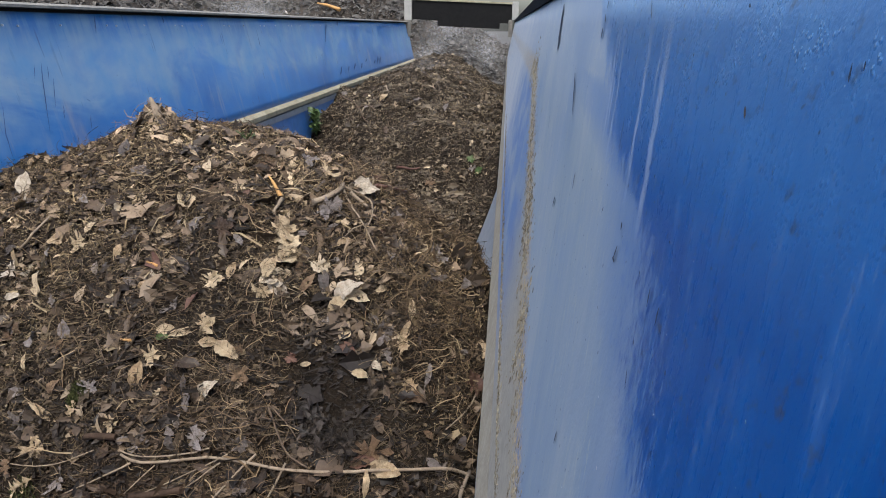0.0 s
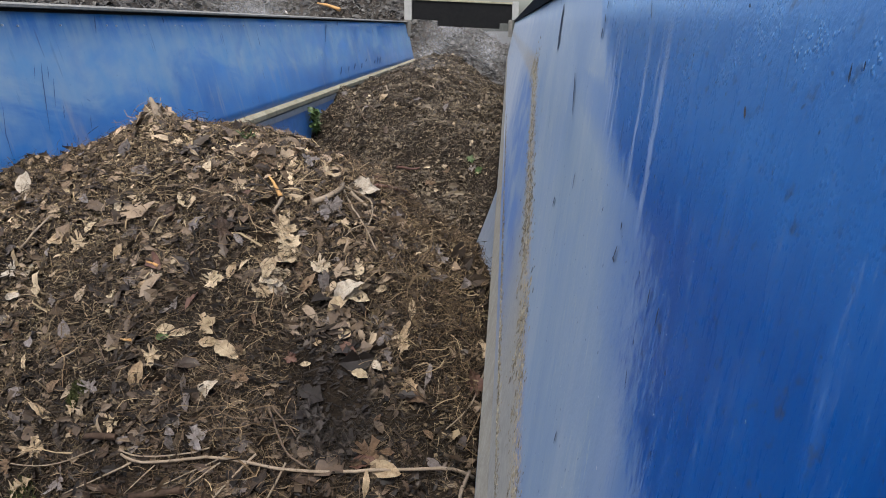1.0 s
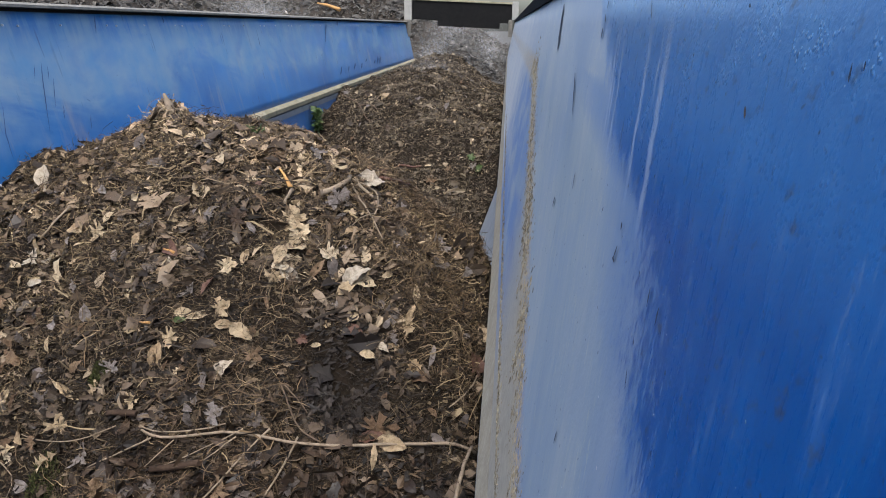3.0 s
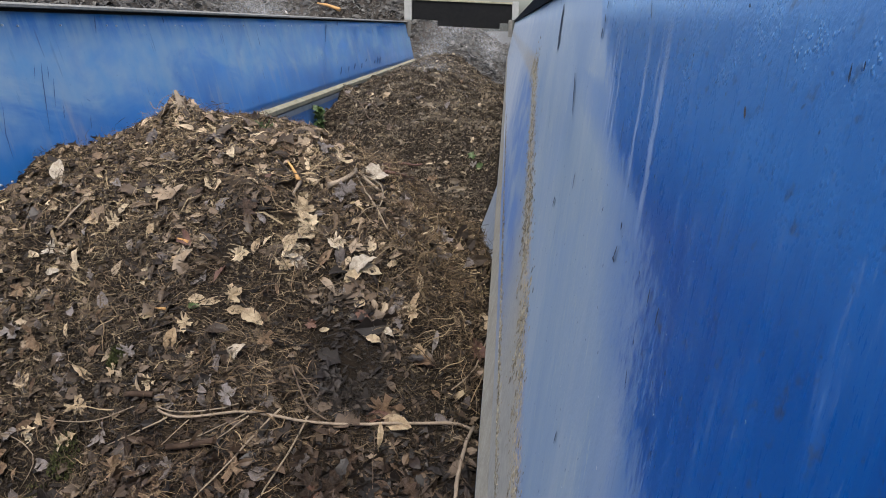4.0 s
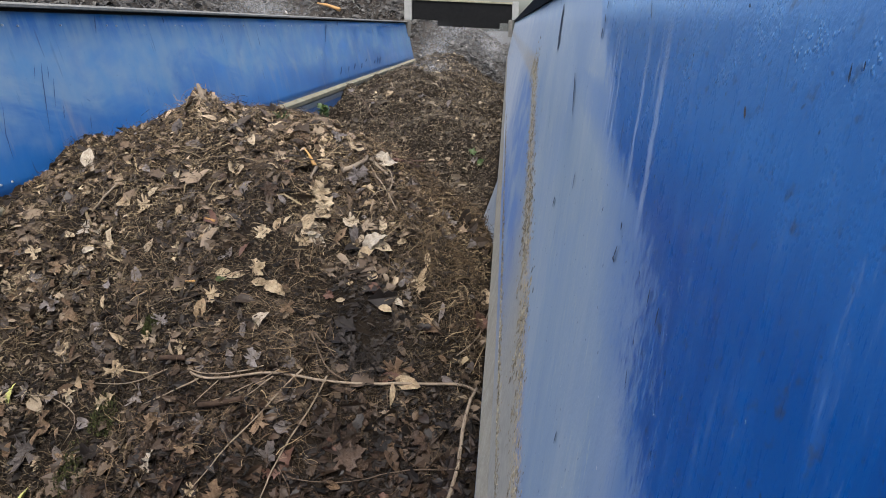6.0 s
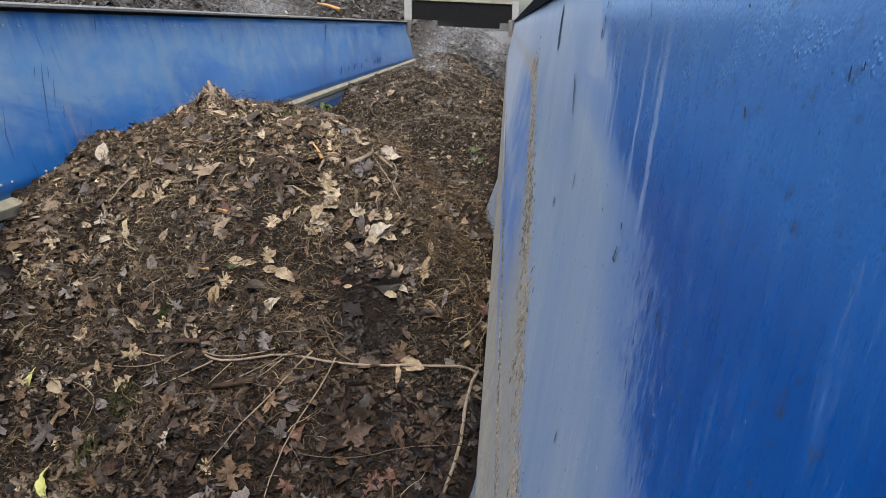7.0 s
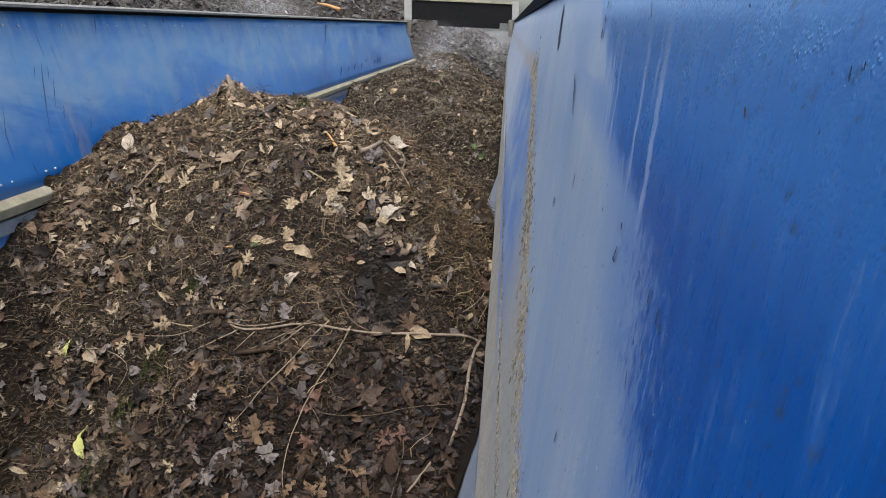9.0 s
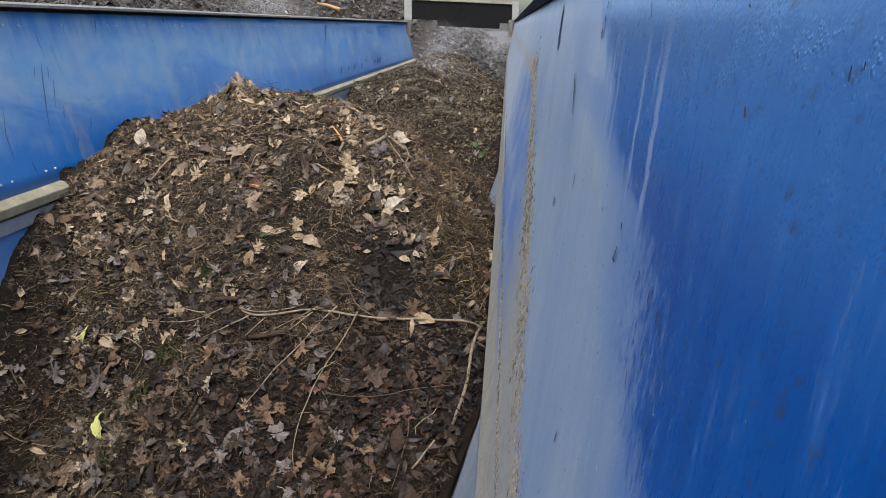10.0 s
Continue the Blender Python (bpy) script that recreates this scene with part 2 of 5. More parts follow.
def litter(name, stops, island=True, rough=0.72, wet=0.25, bump=0.4, face=False, tint=(1.40, 1.36, 1.28)):
    """Dead leaf or shred: a colour of its own per piece, dulled and wetted in patches."""
    m = Mat(name)
    v = m.coords()
    if island:
        g = m.node("ShaderNodeNewGeometry")
        col = m.ramp(g.outputs["Random Per Island"], stops)
        patch = m.noise(v, 2.2, 4.0, 0.65)
        col = m.mix(m.span(patch, 0.42, 0.68, 0.0, 0.62), col, m.mix(1.0, col, (0.30, 0.27, 0.24), "MULTIPLY"))
        if face:
            # darker and redder low on the working face's right, paler on top
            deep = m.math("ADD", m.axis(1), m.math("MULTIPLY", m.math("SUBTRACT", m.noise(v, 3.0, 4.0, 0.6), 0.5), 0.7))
            low_dark = m.math("MULTIPLY", m.span(deep, 1.95, 1.45, 0.0, 0.95), m.span(m.axis(0), -1.75, -1.05, 0.0, 1.0))
            col = m.mix(low_dark, col, m.mix(1.0, col, (0.24, 0.175, 0.135), "MULTIPLY"))
            # shade of the hollow painted near-black round the pile's dent
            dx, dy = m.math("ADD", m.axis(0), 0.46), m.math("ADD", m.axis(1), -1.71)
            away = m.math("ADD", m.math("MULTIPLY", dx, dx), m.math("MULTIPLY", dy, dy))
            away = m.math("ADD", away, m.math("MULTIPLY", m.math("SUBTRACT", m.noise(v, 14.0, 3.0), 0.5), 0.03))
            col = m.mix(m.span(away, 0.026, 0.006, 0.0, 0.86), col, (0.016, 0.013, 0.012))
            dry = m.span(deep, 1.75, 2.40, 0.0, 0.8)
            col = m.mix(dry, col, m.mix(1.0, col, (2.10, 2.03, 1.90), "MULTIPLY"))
        else:
            col = m.mix(1.0, col, tint, "MULTIPLY")
        vein = m.noise(v, 160.0, 3.0, 0.7)
        col = m.mix(m.span(vein, 0.35, 0.75, 0.0, 0.5), col, m.mix(1.0, col, (0.42, 0.36, 0.30), "MULTIPLY"))
        rg = m.span(m.noise(v, 9.0, 2.0), 0.35, 0.65, rough - wet, rough + 0.1)
        return m.done(col, rg, 0.0, vein, bump, 0.002, 0.4)
    g = m.node("ShaderNodeObjectInfo")
    r = g.outputs["Random"]
    shift = m.node("ShaderNodeVectorMath", op="ADD")
    m.link(v, shift.inputs[0])
    comb = m.node("ShaderNodeCombineXYZ")
    m.link(m.math("MULTIPLY", r, 50.0), comb.inputs[0])
    m.link(comb.outputs[0], shift.inputs[1])
    w = shift.outputs[0]
    col = m.ramp(r, stops)
    mottle, fleck = m.noise(w, 4.5, 5.0, 0.7), m.noise(w, 22.0, 4.0, 0.7)
    col = m.mix(m.span(mottle, 0.42, 0.68, 0.0, 0.65), col, m.mix(1.0, col, (0.40, 0.33, 0.27), "MULTIPLY"))
    col = m.mix(m.span(fleck, 0.52, 0.70, 0.0, 0.5), col, m.mix(1.0, col, (0.34, 0.29, 0.25), "MULTIPLY"))
    rib = m.span(m.math("ABSOLUTE", m.axis(0), 0.0), 0.012, 0.0, 0.0, 0.45)
    col = m.mix(rib, col, (0.12, 0.085, 0.055))
    return m.done(col, m.span(mottle, 0.3, 0.7, rough - wet, rough + 0.1), 0.0, m.math("ADD", mottle, m.math("MULTIPLY", fleck, 0.5)), 0.6, 0.06, 0.4)


BROWNS = [(0.0, (0.013, 0.009, 0.006)), (0.34, (0.030, 0.021, 0.013)), (0.56, (0.084, 0.061, 0.040)), (0.78, (0.160, 0.121, 0.085)), (0.93, (0.280, 0.223, 0.158)), (1.0, (0.42, 0.35, 0.245))]
SHREDS = [(0.0, (0.008, 0.006, 0.004)), (0.42, (0.023, 0.016, 0.010)), (0.70, (0.085, 0.064, 0.037)), (0.92, (0.200, 0.158, 0.095)), (1.0, (0.34, 0.28, 0.175))]
# heap greys pressed together, painting the steam veil over them
HEAPS = [(0.0, (0.026, 0.025, 0.024)), (0.50, (0.046, 0.043, 0.040)), (0.90, (0.070, 0.066, 0.061)), (0.99, (0.095, 0.090, 0.083)), (1.0, (0.22, 0.20, 0.18))]
# far pile ramp, low in contrast to paint in steam haze
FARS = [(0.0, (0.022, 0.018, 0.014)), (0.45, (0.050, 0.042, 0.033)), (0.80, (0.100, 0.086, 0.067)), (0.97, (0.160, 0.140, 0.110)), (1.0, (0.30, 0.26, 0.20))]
STRAWS = [(0.0, (0.060, 0.042, 0.024)), (0.5, (0.150, 0.112, 0.062)), (0.85, (0.27, 0.215, 0.13)), (1.0, (0.40, 0.34, 0.23))]
PALES = [(0.0, (0.36, 0.265, 0.16)), (0.4, (0.50, 0.40, 0.26)), (0.75, (0.62, 0.51, 0.345)), (1.0, (0.50, 0.45, 0.37))]
GREYS = [(0.0, (0.095, 0.082, 0.075)), (0.5, (0.175, 0.153, 0.143)), (1.0, (0.27, 0.245, 0.232))]
TANS = [(0.0, (0.090, 0.054, 0.030)), (0.5, (0.165, 0.107, 0.063)), (1.0, (0.26, 0.180, 0.112))]

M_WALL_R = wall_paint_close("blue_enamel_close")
M_WALL_L = wall_paint("blue_enamel")
M_WALL_LOW = grime("rubbed_dusty_blue_paint", (0.020, 0.160, 0.500), (0.150, 0.270, 0.480), 0.45, 2.0, 0.0, 0.1)
M_WALL_CHUTE = grime("worn_pale_steel", (0.22, 0.27, 0.33), (0.36, 0.39, 0.41), 0.5, 3.0, 0.0, 0.1)
M_RAIL = grime("dirty_galvanised_steel", (0.21, 0.19, 0.125), (0.42, 0.39, 0.285), 0.8, 9.0)
M_LEDGE = grime("soil_caked_ledge", (0.30, 0.27, 0.205), (0.46, 0.42, 0.33), 0.85, 16.0)
M_CAP = grime("dusty_dark_steel", (0.055, 0.052, 0.048), (0.22, 0.21, 0.185), 0.7, 9.0)
M_CAP_EDGE = grime("dusty_steel_lip", (0.13, 0.125, 0.11), (0.30, 0.29, 0.26), 0.8, 12.0)
M_RUBBER = grime("black_rubber", (0.007, 0.0075, 0.008), (0.014, 0.014, 0.014), 0.95, 15.0)
M_GREY = grime("grey_painted_steel", (0.27, 0.275, 0.26), (0.36, 0.36, 0.34), 0.6, 10.0)
M_FLOOR = grime("worn_steel_floor", (0.12, 0.10, 0.08), (0.22, 0.19, 0.15), 0.6, 8.0, 0.4)
M_SOIL = grime("dark_humus", (0.006, 0.0045, 0.003), (0.028, 0.020, 0.013), 0.9, 30.0, 0.0, 1.0)
M_HEAP = grime("weathered_compost", (0.022, 0.019, 0.016), (0.070, 0.060, 0.050), 0.95, 5.0, 0.0, 1.0)
M_GROUND = grime("pale_yard_gravel", (0.085, 0.083, 0.078), (0.125, 0.122, 0.115), 1.0, 0.8)
# far litter and shreds lifted by tint, steam haze put into the colour
M_LITTER = litter("leaf_litter_far_hazed", FARS, tint=(2.05, 1.92, 1.66))
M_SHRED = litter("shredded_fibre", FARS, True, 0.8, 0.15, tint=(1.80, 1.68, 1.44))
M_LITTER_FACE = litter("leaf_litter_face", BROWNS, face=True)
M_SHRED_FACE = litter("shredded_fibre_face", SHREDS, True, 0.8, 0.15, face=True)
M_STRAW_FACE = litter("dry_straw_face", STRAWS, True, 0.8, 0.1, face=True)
M_FIBRE = litter("root_fibre", [(0.0, (0.022, 0.015, 0.009)), (0.45, (0.060, 0.042, 0.024)), (0.80, (0.130, 0.093, 0.054)), (1.0, (0.28, 0.225, 0.145))], True, 0.8, 0.1)
M_CRUST = litter("dried_soil_crust", [(0.0, (0.13, 0.11, 0.075)), (0.4, (0.24, 0.215, 0.155)), (1.0, (0.36, 0.33, 0.25))], True, 0.9, 0.05)
# cool bright tint paints steam haze onto the heap litter
M_HEAPLITTER = litter("weathered_hazed_heap_litter", HEAPS, True, 0.9, 0.1, tint=(2.15, 2.22, 2.25))
M_STRAW = litter("dry_straw", STRAWS, True, 0.8, 0.1)
M_PALE = litter("pale_dead_leaf", PALES, False, 0.7, 0.1)
M_GREYLEAF = litter("grey_dead_leaf", GREYS, False, 0.6, 0.15)
M_DARKLEAF = litter("dark_wet_leaf", [(0.0, (0.030, 0.019, 0.012)), (0.6, (0.070, 0.045, 0.030)), (1.0, (0.125, 0.090, 0.070))], False, 0.5, 0.2)
M_TAN = litter("tan_dead_leaf", TANS, False, 0.65, 0.15)
M_TWIG = grime("weathered_twig", (0.20, 0.155, 0.11), (0.33, 0.27, 0.20), 0.8, 30.0)
M_BARK = grime("brown_stick", (0.070, 0.050, 0.036), (0.165, 0.125, 0.092), 0.85, 25.0)
M_ROT = grime("rotten_wood", (0.026, 0.017, 0.012), (0.075, 0.050, 0.035), 0.8, 20.0)
M_ORANGE = grime("fresh_split_wood", (0.42, 0.21, 0.06), (0.56, 0.34, 0.13), 0.7, 30.0)
M_GREEN = grime("green_leaf", (0.035, 0.070, 0.020), (0.100, 0.155, 0.045), 0.5, 9.0)
M_YELLOW = grime("yellow_green_leaf", (0.42, 0.44, 0.12), (0.60, 0.60, 0.24), 0.5, 9.0)
M_MOSS = grime("moss", (0.028, 0.034, 0.013), (0.070, 0.078, 0.028), 0.95, 60.0)
M_RED = grime("red_brown_leaf", (0.065, 0.028, 0.018), (0.125, 0.062, 0.040), 0.6, 9.0)


# ---- mesh helpers ----
def mesh_object(name, verts, faces, material, parent=None, smooth=False):
    me = bpy.data.meshes.new(name)
    me.from_pydata([tuple(v) for v in verts] if not isinstance(verts, np.ndarray) else verts.tolist(), [], faces if not isinstance(faces, np.ndarray) else faces.tolist())
    me.materials.append(material)
    if smooth:
        me.shade_smooth()
    me.update()
    ob = new(name, me)
    ob.parent = parent
    return ob


def part(name, bm, material, parent, label=""):
    me = bpy.data.meshes.new(name)
    bmesh.ops.recalc_face_normals(bm, faces=bm.faces)
    bm.to_mesh(me)
    bm.free()
    me.materials.append(material)
    ob = new(name, me)
    ob.parent = parent
    return tagged(ob, label) if label else ob


def box(lo, hi, bevel=0.004):
    bm = bmesh.new()
    size = Vector(hi) - Vector(lo)
    bmesh.ops.create_cube(bm, size=1, matrix=Matrix.Translation((Vector(hi) + Vector(lo)) / 2) @ Matrix.Diagonal((*size, 1)))
    if bevel:
        bmesh.ops.bevel(bm, geom=bm.edges[:], offset=bevel, segments=2, affect="EDGES")
    return bm


def profile_y(points, y0, y1, bevel=0.0):
    """A cross-section in x and z, drawn out along y."""
    bm = bmesh.new()
    a = [bm.verts.new((x, y0, z)) for x, z in points]
    b = [bm.verts.new((x, y1, z)) for x, z in points]
    bm.faces.new(a)
    bm.faces.new(b[::-1])
    for i in range(len(a)):
        j = (i + 1) % len(a)
        bm.faces.new((a[i], a[j], b[j], b[i]))
    if bevel:
        bmesh.ops.bevel(bm, geom=bm.edges[:], offset=bevel, segments=2, affect="EDGES")
    return bm


def tube(path, radii, sides=7):
    """A tapered, slightly knobbly rod along a list of points."""
    bm = bmesh.new()
    rings = []
    for i, p in enumerate(path):
        p = Vector(p)
        way = (Vector(path[min(i + 1, len(path) - 1)]) - Vector(path[max(i - 1, 0)])).normalized()
        side = way.cross(Vector((0.31, 0.17, 0.93))).normalized()
        over = way.cross(side)
        r = radii[0] + (radii[1] - radii[0]) * i / (len(path) - 1)
        r *= 1 + 0.18 * noise.noise(p * 60)
        rings.append([bm.verts.new(p + r * (math.cos(a) * side + math.sin(a) * over)) for a in (2 * math.pi * k / sides for k in range(sides))])
    for a, b in zip(rings, rings[1:]):
        for k in range(sides):
            bm.faces.new((a[k], a[(k + 1) % sides], b[(k + 1) % sides], b[k])).smooth = True
    bm.faces.new(rings[0][::-1])
    bm.faces.new(rings[-1])
    return bm


# ---- the hopper ----
Y0, Y1 = -1.6, 16.0
RAIL_Z, TOP_Z, FLOOR_Z = EYE - 0.71, EYE + 0.08, EYE - 2.10
RX, LX = -0.027, -2.09
UP_LEAN, LOW_LEAN = 0.157 / 0.79, 0.22


def right_x(z):
    if z > RAIL_Z:
        return RX + UP_LEAN * (z - RAIL_Z)
    return RX - 0.06 * min(RAIL_Z - z, 0.59) - 0.40 * max(0.0, RAIL_Z - z - 0.59)


def left_x(z):
    if z > RAIL_Z:
        return LX - UP_LEAN * (z - RAIL_Z)
    return LX + 0.02 * min(RAIL_Z - z, 0.60) + 0.05 * max(0.0, RAIL_Z - z - 0.60)


def hopper_wall(name, side):
    """One long side: upper sheet, rail, lower sheet, top cap, outer posts, bolts. side: 1 right, -1 left."""
    root = tagged(new(name), "dented blue painted steel hopper side with dried slurry film", "hopper wall", kind="structure")
    edge = right_x if side > 0 else left_x
    # upper sheet, in its own space: x along the hopper, y up the slope, z towards the inside
    rise = math.hypot(TOP_Z - RAIL_Z, UP_LEAN * (TOP_Z - RAIL_Z))
    lean = math.atan(UP_LEAN)
    nx, ny = (140, 10)
    verts, faces = [], []
    for layer in (0.0, -0.012):
        for j in range(ny + 1):
            for i in range(nx + 1):
                a, u = Y0 + (Y1 - Y0) * i / nx, rise * j / ny
                dent = 0.006 * noise.noise(Vector((a * 0.8, u * 1.7, side * 3.0))) if 0 < j < ny else 0.0
                verts.append((a, u, layer + dent * (0.3 if side > 0 else 1.0)))
    row, block = nx + 1, (nx + 1) * (ny + 1)
    for j in range(ny):
        for i in range(nx):
            q = (j * row + i, j * row + i + 1, (j + 1) * row + i + 1, (j + 1) * row + i)
            faces.append(q)
            faces.append(tuple(block + k for k in q[::-1]))
    for i in range(nx):
        faces.append((i + 1, i, block + i, block + i + 1))
        k = ny * row + i
        faces.append((k, k + 1, block + k + 1, block + k))
    for j in range(ny):
        a, b = j * row, (j + 1) * row
        faces.append((a, b, block + b, block + a))
        a, b = a + nx, b + nx
        faces.append((b, a, block + a, block + b))
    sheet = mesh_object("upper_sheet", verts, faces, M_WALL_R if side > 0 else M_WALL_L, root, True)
    xa = Vector((0, 1, 0))
    ya = Vector((side * math.sin(lean), 0, math.cos(lean)))
    za = Vector((-side * math.cos(lean), 0, math.sin(lean)))
    m = Matrix((xa, ya, za)).transposed().to_4x4()
    m.translation = (edge(RAIL_Z), 0, RAIL_Z)
    sheet.matrix_basis = m
    s = side
    # ledge rail at the foot of the upper sheet
    x = edge(RAIL_Z)
    part("ledge_rail", profile_y([(x - s * 0.035, RAIL_Z - 0.052), (x - s * 0.040, RAIL_Z - 0.012), (x + s * 0.002, RAIL_Z + 0.016), (x + s * 0.05, RAIL_Z + 0.016), (x + s * 0.05, RAIL_Z - 0.052)] if s < 0 else
                                 [(x - 0.004, RAIL_Z - 0.06), (x - 0.006, RAIL_Z - 0.004), (x + 0.0290, RAIL_Z + 0.132), (x + 0.05, RAIL_Z + 0.132), (x + 0.05, RAIL_Z - 0.06)], Y0, Y1, 0.002 if s < 0 else 0.0), M_RAIL if s < 0 else M_LEDGE, root, "dirt-caked galvanised ledge rail")
    strip = (0.012, 0.15, 0.008, 0.078) if s > 0 else (-0.014, 0.125, -0.018, 0.068)
    part("rail_backing", profile_y([(x + s * strip[0], RAIL_Z - strip[1]), (x + s * strip[2], RAIL_Z - strip[3]), (x + s * 0.05, RAIL_Z - strip[3]), (x + s * 0.05, RAIL_Z - strip[1])], Y0, Y1), M_WALL_CHUTE, root, "dusty pale steel strip")
    a, k, b = RAIL_Z - 0.09, RAIL_Z - (0.59 if s > 0 else 0.60), FLOOR_Z - 0.02
    part("lower_sheet", profile_y([(edge(a), a), (edge(k), k), (edge(b), b), (edge(b) + s * 0.02, b), (edge(k) + s * 0.02, k), (edge(a) + s * 0.02, a)], Y0, Y1), M_WALL_CHUTE if s > 0 else M_WALL_LOW, root)
    # folded cap along the top edge
    x = edge(TOP_Z)
    if s < 0:
        part("top_cap", profile_y([(x + 0.055, TOP_Z + 0.002), (x + 0.055, TOP_Z + 0.014), (x - 0.09, TOP_Z + 0.030), (x - 0.09, TOP_Z - 0.05), (x - 0.03, TOP_Z - 0.05), (x - 0.03, TOP_Z + 0.002)], Y0, Y1), M_CAP_EDGE, root, "dust-covered steel lip")
        # added black strip draws the shadow under the lip
        part("seal_strip", profile_y([(x + 0.012, TOP_Z - 0.016), (x + 0.012, TOP_Z - 0.001), (x - 0.012, TOP_Z - 0.001), (x - 0.016, TOP_Z - 0.016)], Y0, Y1), M_RUBBER, root, "black strip standing in for the lip's shadow")
    else:
        part("top_cap", profile_y([(x - 0.012, TOP_Z - 0.006), (x - 0.02, TOP_Z + 0.035), (x + 0.09, TOP_Z + 0.05), (x + 0.09, TOP_Z - 0.06), (x + 0.016, TOP_Z - 0.06), (x + 0.014, TOP_Z - 0.006)], Y0, Y1), M_RUBBER, root, "black rubber edge seal")
    for k in range(9):
        y = Y0 + 0.1 + k * (Y1 - Y0 - 0.3) / 8
        xo = edge(TOP_Z) + s * 0.03
        part("outer_post", box((min(xo, xo + s * 0.09), y, 0.0), (max(xo, xo + s * 0.09), y + 0.1, TOP_Z - 0.065)), M_GREY, root)
    return root


def bolt_heads(parent, side):
    """Pairs of bright bolt heads under the top edge and over the ledge."""
    bm0 = bmesh.new()
    bmesh.ops.create_cone(bm0, cap_ends=True, segments=6, radius1=0.006, radius2=0.005, depth=0.006)
    me = bpy.data.meshes.new("bolt")
    bm0.to_mesh(me)
    bm0.free()
    me.materials.append(M_BOLT)
    edge = right_x if side > 0 else left_x
    rows = [(y, TOP_Z - 0.075) for y in np.arange(2.2, 15.8, 0.42)] + [(y + 0.1, TOP_Z - 0.078) for y in np.arange(2.2, 15.8, 0.84)]
    rows += [(y + d, RAIL_Z + 0.075) for y in (2.68, 2.98) for d in (0.0, 0.07)]
    for y, z in rows:
        ob = new("bolt", me)
        ob.parent = parent
        ob.matrix_basis = pose(edge(z) - side * 0.004, float(y), z, 0, -90 * side, 0)


M_BOLT = grime("bright_zinc", (0.50, 0.52, 0.55), (0.66, 0.67, 0.68), 0.4, 40.0, 0.6, 0.1)
wall_right = hopper_wall("wall_right", 1)
wall_left = hopper_wall("wall_left", -1)
bolt_heads(wall_left, -1)

hopper_floor = tagged(part("floor", box((left_x(FLOOR_Z) - 0.05, Y0, FLOOR_Z - 0.12), (right_x(FLOOR_Z) + 0.05, Y1, FLOOR_Z)), M_FLOOR, None), "worn steel moving floor of the hopper", "floor", kind="structure")
rear = tagged(part("wall_rear", profile_y([(left_x(TOP_Z), TOP_Z), (LX, RAIL_Z), (left_x(FLOOR_Z), FLOOR_Z), (right_x(FLOOR_Z), FLOOR_Z), (RX, RAIL_Z), (right_x(TOP_Z), TOP_Z)], Y0 - 0.03, Y0 - 0.004), M_WALL_L, None), "blue steel rear wall of the hopper", "hopper wall", kind="structure")
tail_frame = tagged(new("hopper_chassis"), "grey steel chassis frame under the hopper", "chassis", kind="structure")
for x in (-1.75, -0.4):
    part("beam", box((x - 0.06, Y0, 0.28), (x + 0.06, Y1, FLOOR_Z - 0.124)), M_GREY, tail_frame)
for y in (0.0, 4.0, 8.0, 12.0, 15.5):
    for x in (-1.75, -0.4):
        part("foot", box((x - 0.1, y - 0.1, 0.0), (x + 0.1, y + 0.1, 0.276)), M_GREY, tail_frame)


def cross_hood():
    """Dark box beam across the hopper's far end on two grey posts."""
    root = tagged(new("hood_gantry"), "black box beam on grey posts across the hopper's end", "gantry")
    y = Y1 - 0.15
    tilt = 0.045
    bm = box((-2.10, y, TOP_Z + 0.02), (0.06, y + 0.5, TOP_Z + 0.41), 0.01)
    for v in bm.verts:
        v.co.z -= tilt * (v.co.x + 1.0)
    part("hood", bm, M_RUBBER, root, "matt black hood")
    bm = box((-1.55, y - 0.02, TOP_Z - 0.10), (-0.20, y + 0.4, TOP_Z + 0.06), 0.01)
    for v in bm.verts:
        v.co.z -= tilt * (v.co.x + 1.0)
    part("lower_lip", bm, M_RUBBER, root)
    bm = box((-2.14, y - 0.03, TOP_Z + 0.41), (0.08, y + 0.5, TOP_Z + 0.45), 0.006)
    for v in bm.verts:
        v.co.z -= tilt * (v.co.x + 1.0)
    part("top_edge", bm, M_RAIL, root, "dusty steel edge strip")
    for x0, x1 in ((-2.27, -2.105), (0.065, 0.20)):
        part("post", box((x0, y - 0.05, TOP_Z + 0.052), (x1, y + 0.12, TOP_Z + (0.60 if x0 < -1 else 0.42)), 0.008), M_GREY, root)
        part("bracket", box((x0 - 0.02 if x0 < -1 else -0.01, y - 0.08, TOP_Z - 0.30), (x0 + 0.14 if x0 < -1 else 0.075, y - 0.03, TOP_Z + 0.05), 0.006), M_CAP, root)
    return root


cross_hood()

# ---- yard and heaps ----
ground = tagged(mesh_object("ground", [(-400, -400, 0), (400, -400, 0), (400, 400, 0), (-400, 400, 0)], [(0, 1, 2, 3)], M_GROUND), "pale gravel yard", "ground", kind="structure")


def lumps(x, y, scale, octaves=4):
    h, amp = 0.0, 1.0
    for _ in range(octaves):
        h += amp * noise.noise(Vector((x * scale, y * scale, 3.7)))
        scale, amp = scale * 2.1, amp * 0.5
    return h


